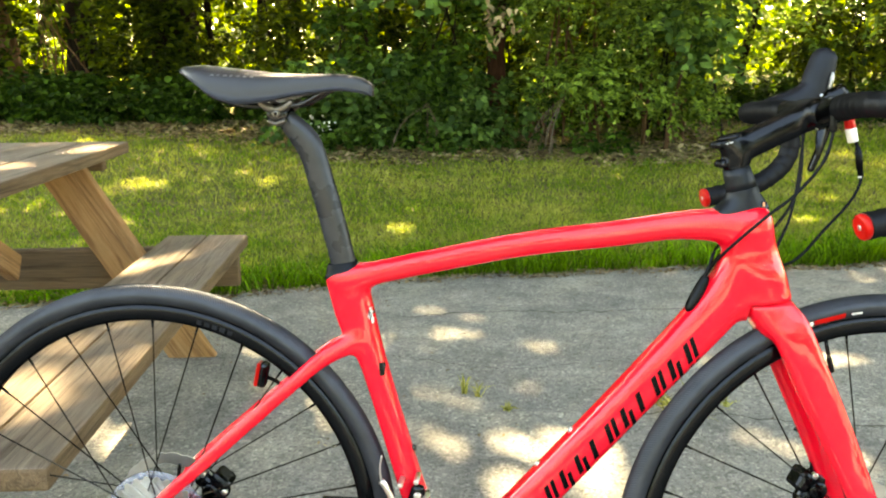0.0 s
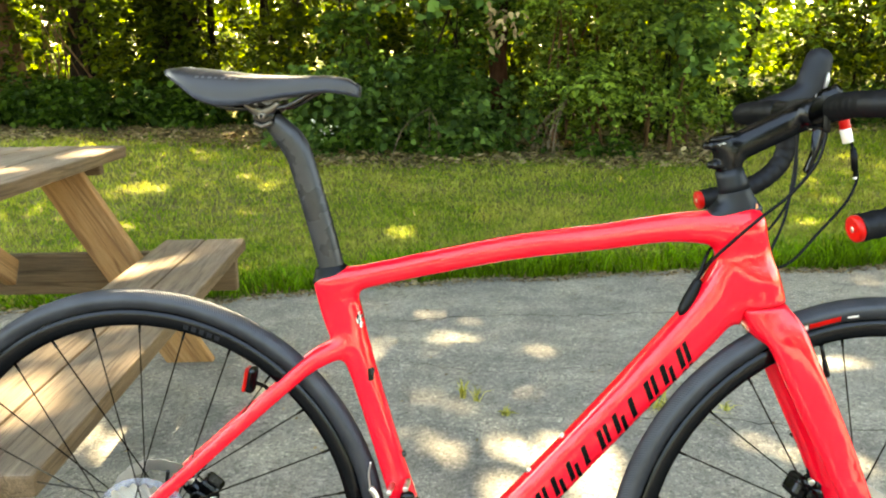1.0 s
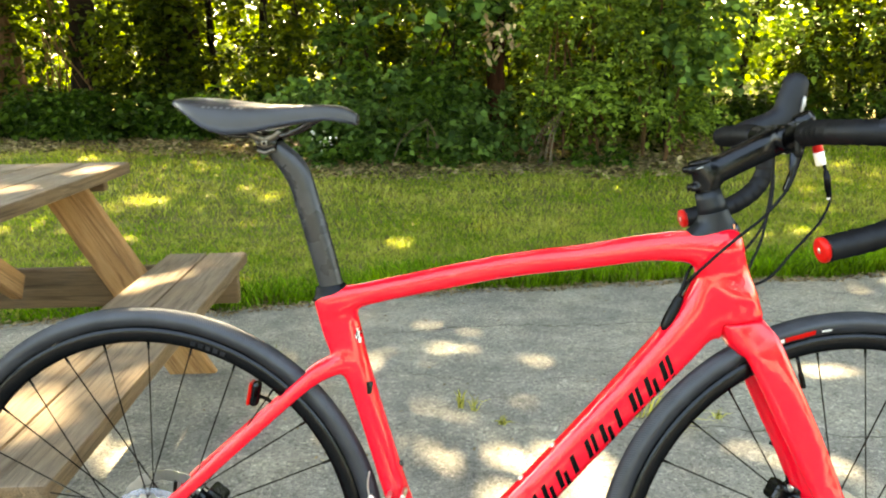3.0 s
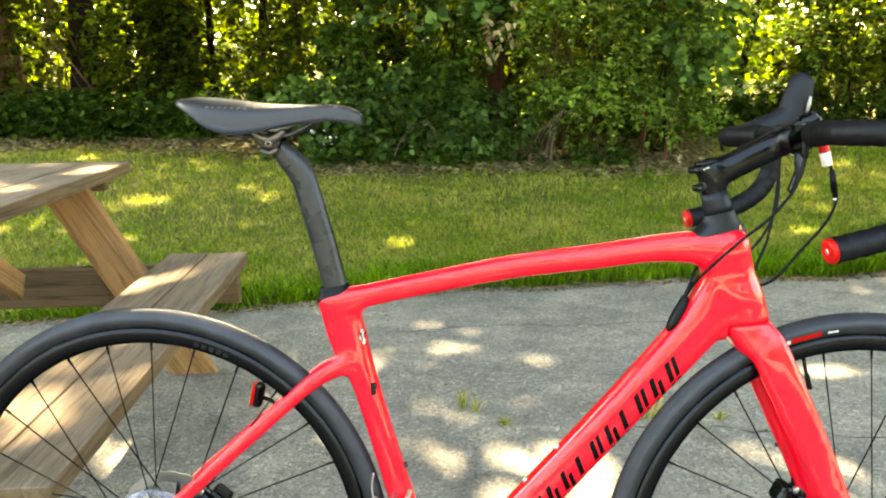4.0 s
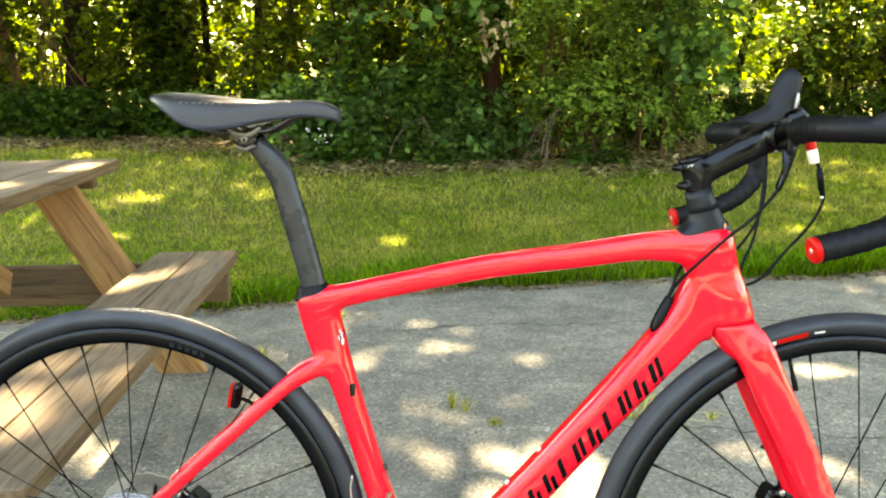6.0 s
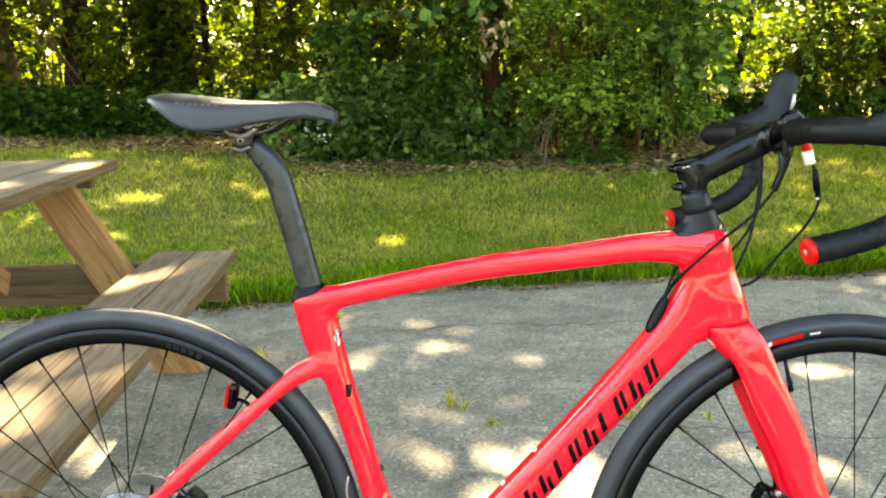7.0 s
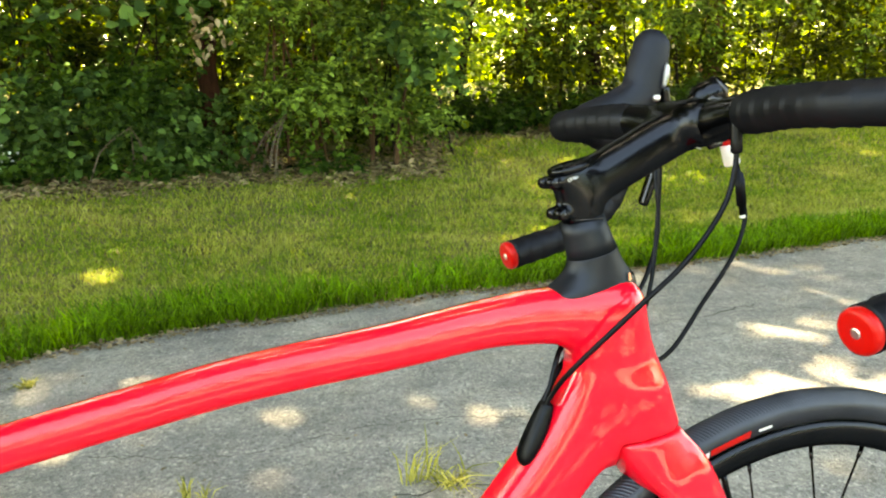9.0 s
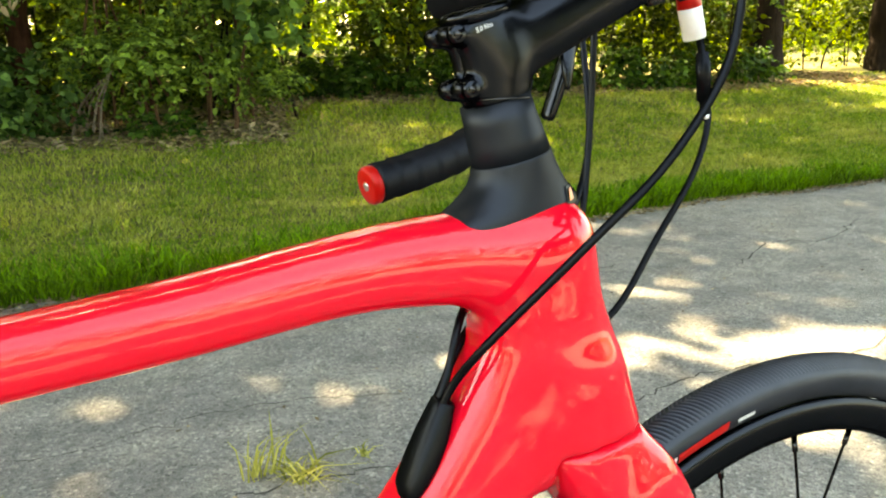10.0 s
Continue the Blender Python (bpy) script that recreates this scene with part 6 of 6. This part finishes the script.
cable([turned(1.118, 0.085, 0.905), turned(1.120, 0.080, 0.875), turned(1.110, 0.066, 0.815), (1.065, 0.06, 0.765), (1.02, 0.045, 0.735), (0.988, 0.015, 0.735), (0.962, -0.002, 0.706)], "black cable housing behind the head tube")
tag = part("cable_tag", sweep("cable_tag", [(1.158, 0.031, 0.8940, 0.0070, 0.0070), (1.163, 0.0315, 0.877, 0.0067, 0.0067)], WHITE_PLASTIC, 20, round_end=0.001), bike, "white and red cable tag", STEER)
part("tag_top", sweep("tag_top", [(1.1545, 0.0307, 0.9080, 0.0062, 0.0062), (1.158, 0.031, 0.8945, 0.0072, 0.0072)], RED_PLUG, 20, round_end=0.003), tag, "red upper half", STEER)
adjuster = part("barrel_adjuster", sweep("barrel_adjuster", [(1.1665, 0.0315, 0.878, 0.0022, 0.0022), (1.1700, 0.032, 0.8690, 0.0022, 0.0022), (1.1702, 0.032, 0.8685, 0.0036, 0.0036), (1.1715, 0.0327, 0.8640, 0.0036, 0.0036), (1.1717, 0.0328, 0.8635, 0.0043, 0.0043), (1.1768, 0.0365, 0.8410, 0.0043, 0.0043), (1.1770, 0.0366, 0.8405, 0.0029, 0.0029), (1.1790, 0.0375, 0.8290, 0.0027, 0.0027)], RUBBER, 16), bars, "black barrel adjuster", STEER)
part("cable_mark", sweep("cable_mark", [(1.1786, 0.0372, 0.8325, 0.0030, 0.0030), (1.1790, 0.0374, 0.8300, 0.0030, 0.0030)], DECAL_WHITE, 14), adjuster, "white cable mark", STEER)
# round black front lamp on the bar, beside the stem
lamp_body = part("front_lamp", sweep("front_lamp", [(1.122, 0.028, 0.928, 0.008, 0.008), (1.126, 0.0275, 0.931, 0.0118, 0.0118), (1.140, 0.025, 0.937, 0.0122, 0.0122), (1.145, 0.024, 0.939, 0.0105, 0.0105)], GLOSS_BLACK, 24, round_end=0.002), bike, "round black front lamp with a dark rim", STEER)
part("lamp_rim", sweep("lamp_rim", [(1.1405, 0.025, 0.9372, 0.0126, 0.0126), (1.1435, 0.0245, 0.9385, 0.0122, 0.0122)], DARK_STEEL, 24), lamp_body, "dark steel rim", STEER)
# bands on the faceplate of the stem
for s in (-0.021,):
    pts = [(BAR.x + 0.0005 + 0.0205 * math.cos(w), s, BAR.z + 0.0205 * math.sin(w)) for w in np.linspace(2.5, 4.5, 20)]
    part("stem_line", rod("stem_line", pts, 0.0004, DECAL_WHITE, 1, 6), stem, "thin white line", STEER)
for z in (-0.012, 0.012):
    for s in (-0.011, 0.011):
        part("face_bolt", rod("face_bolt", [(BAR.x + 0.012, s, BAR.z + z * 1.5), (BAR.x + 0.0225, s, BAR.z + z * 1.3)], 0.0035, DARK_STEEL, 2, 10), stem, "dark face plate bolt", STEER)
# badge on the headset cover
cov = bpy.data.objects["headset_cover"]
cover_tree = surface_of(cov.data)
q = along_steer(0.0075)
decal("badge", cover_tree, [(q.x + 0.0145, q.z - 0.0045), (q.x + 0.0245, q.z - 0.0025), (q.x + 0.0235, q.z + 0.0055), (q.x + 0.0145, q.z + 0.0045)], GLOSS_BLACK, cov, "small gloss black badge", lift=0.0006)
decal("badge_mark", cover_tree, [(q.x + 0.0155, q.z - 0.0025), (q.x + 0.0185, q.z - 0.0015), (q.x + 0.0180, q.z + 0.0035), (q.x + 0.0160, q.z + 0.003)], ORANGE, cov, "orange mark", lift=0.0011)

# tyre print on the front wheel, valve
front_tyre = [o for o in front_wheel.children if o.name.startswith("tyre")][0]
tyre_tree = surface_of(front_tyre.data)


def arc_quad(a0, a1, r0, r1):
    return [(FRONT[0] + r * math.cos(radians(a)), FRONT[2] + r * math.sin(radians(a))) for a, r in ((a0, r0), (a1, r0), (a1, r1), (a0, r1))]


for a0, a1, r0, r1, mat, label in ((107.2, 109.2, 0.3185, 0.3245, DECAL_WHITE, "white tyre print"), (99.5, 106.9, 0.3185, 0.3250, RED_PLUG, "red tyre print"), (95.5, 98.0, 0.3205, 0.3232, DECAL_WHITE, "white tyre print")):
    decal("tyre_print", tyre_tree, arc_quad(a0, a1, r0, r1), mat, front_wheel, label, STEER, cuts=6)
for hub, w, owner, m in ((FRONT, radians(104), front_wheel, STEER), (REAR, radians(250), rear_wheel, Matrix.Identity(4))):
    c, sn = math.cos(w), math.sin(w)
    pts = [(hub[0] + r * c, 0, hub[2] + r * sn) for r in (0.291, 0.262)]
    val = part("valve", rod("valve", pts, 0.0026, ALLOY_BLACK, 3, 10), owner, "black valve stem", m)
    part("valve_cap", rod("valve_cap", [(hub[0] + r * c, 0, hub[2] + r * sn) for r in (0.266, 0.248)], 0.0036, GLOSS_BLACK, 3, 10, round_end=0.002), owner, "black valve cap", m)

# pale print on the rear rim, too small to read
rear_rim = [o for o in rear_wheel.children if o.name.startswith("rim")][0]
rim_tree = surface_of(rear_rim.data)
for k in range(5):
    a0 = 76.0 - 2.1 * k
    quad = [(REAR[0] + r * math.cos(radians(a)), REAR[2] + r * math.sin(radians(a))) for a, r in ((a0, 0.2985), (a0 - 1.3, 0.2985), (a0 - 1.3, 0.3055), (a0, 0.3055))]
    decal("rim_print", rim_tree, quad, HOOD_RUBBER, rear_wheel, "faint grey rim print", cuts=2)

# rear lamp on the far seat stay
lamp = part("rear_lamp", box("rear_lamp", (0.013, 0.019, 0.038), GLOSS_BLACK, 0.006, Matrix.Translation((0.3735, 0.024, 0.5505)) @ Matrix.Rotation(radians(12), 4, "Y")), bike, "small black rear lamp with a red lens")
part("lens", box("lens", (0.006, 0.0185, 0.036), RED_PLUG, 0.003, Matrix.Translation((0.3665, 0.0235, 0.552)) @ Matrix.Rotation(radians(12), 4, "Y")), lamp, "red lens")
part("lamp_bracket", rod("lamp_bracket", [(0.376, 0.026, 0.546), (0.388, 0.034, 0.538), (0.396, 0.036, 0.528)], 0.003, GLOSS_BLACK, 4, 8), lamp)

# disc brake callipers on the far side
for x, z, tilt, m, owner in ((0.283, 0.372, 40, None, frame_part), (1.137, 0.405, -62, STEER, fork_part)):
    t0 = Matrix.Translation((x, 0.046, z)) @ Matrix.Rotation(radians(tilt), 4, "Y")
    cal = part("brake_calliper", box("brake_calliper", (0.056, 0.028, 0.026), GLOSS_BLACK, 0.011, t0, 4), bike, "black hydraulic brake calliper", m)
    part("calliper_bridge", box("calliper_bridge", (0.030, 0.036, 0.020), ALLOY_BLACK, 0.006, t0 @ Matrix.Translation((0.006, 0, 0.018)), 2), cal, "", m)
    part("piston_housing", rod("piston_housing", [t0 @ Vector((0.004, -0.0185, -0.002)), t0 @ Vector((0.004, 0.0185, -0.002))], 0.0125, GLOSS_BLACK, 3, 24, m=None, round_end=0.003), cal, "round black piston housing", m)
    for k in (-0.02, 0.02):
        a, b = t0 @ Vector((k, -0.012, 0.012)), t0 @ Vector((k, -0.018, 0.012))
        part("calliper_bolt", rod("calliper_bolt", [a, b], 0.0042, STEEL, 2, 12, round_end=0.001), cal, "steel bolt", m)
part("brake_hose", rod("brake_hose", [(1.108, 0.040, 0.492), (1.118, 0.035, 0.485), (1.132, 0.036, 0.455), (1.138, 0.042, 0.42)], 0.0025, RUBBER, 6, 10), fork_part, "black brake hose", STEER)
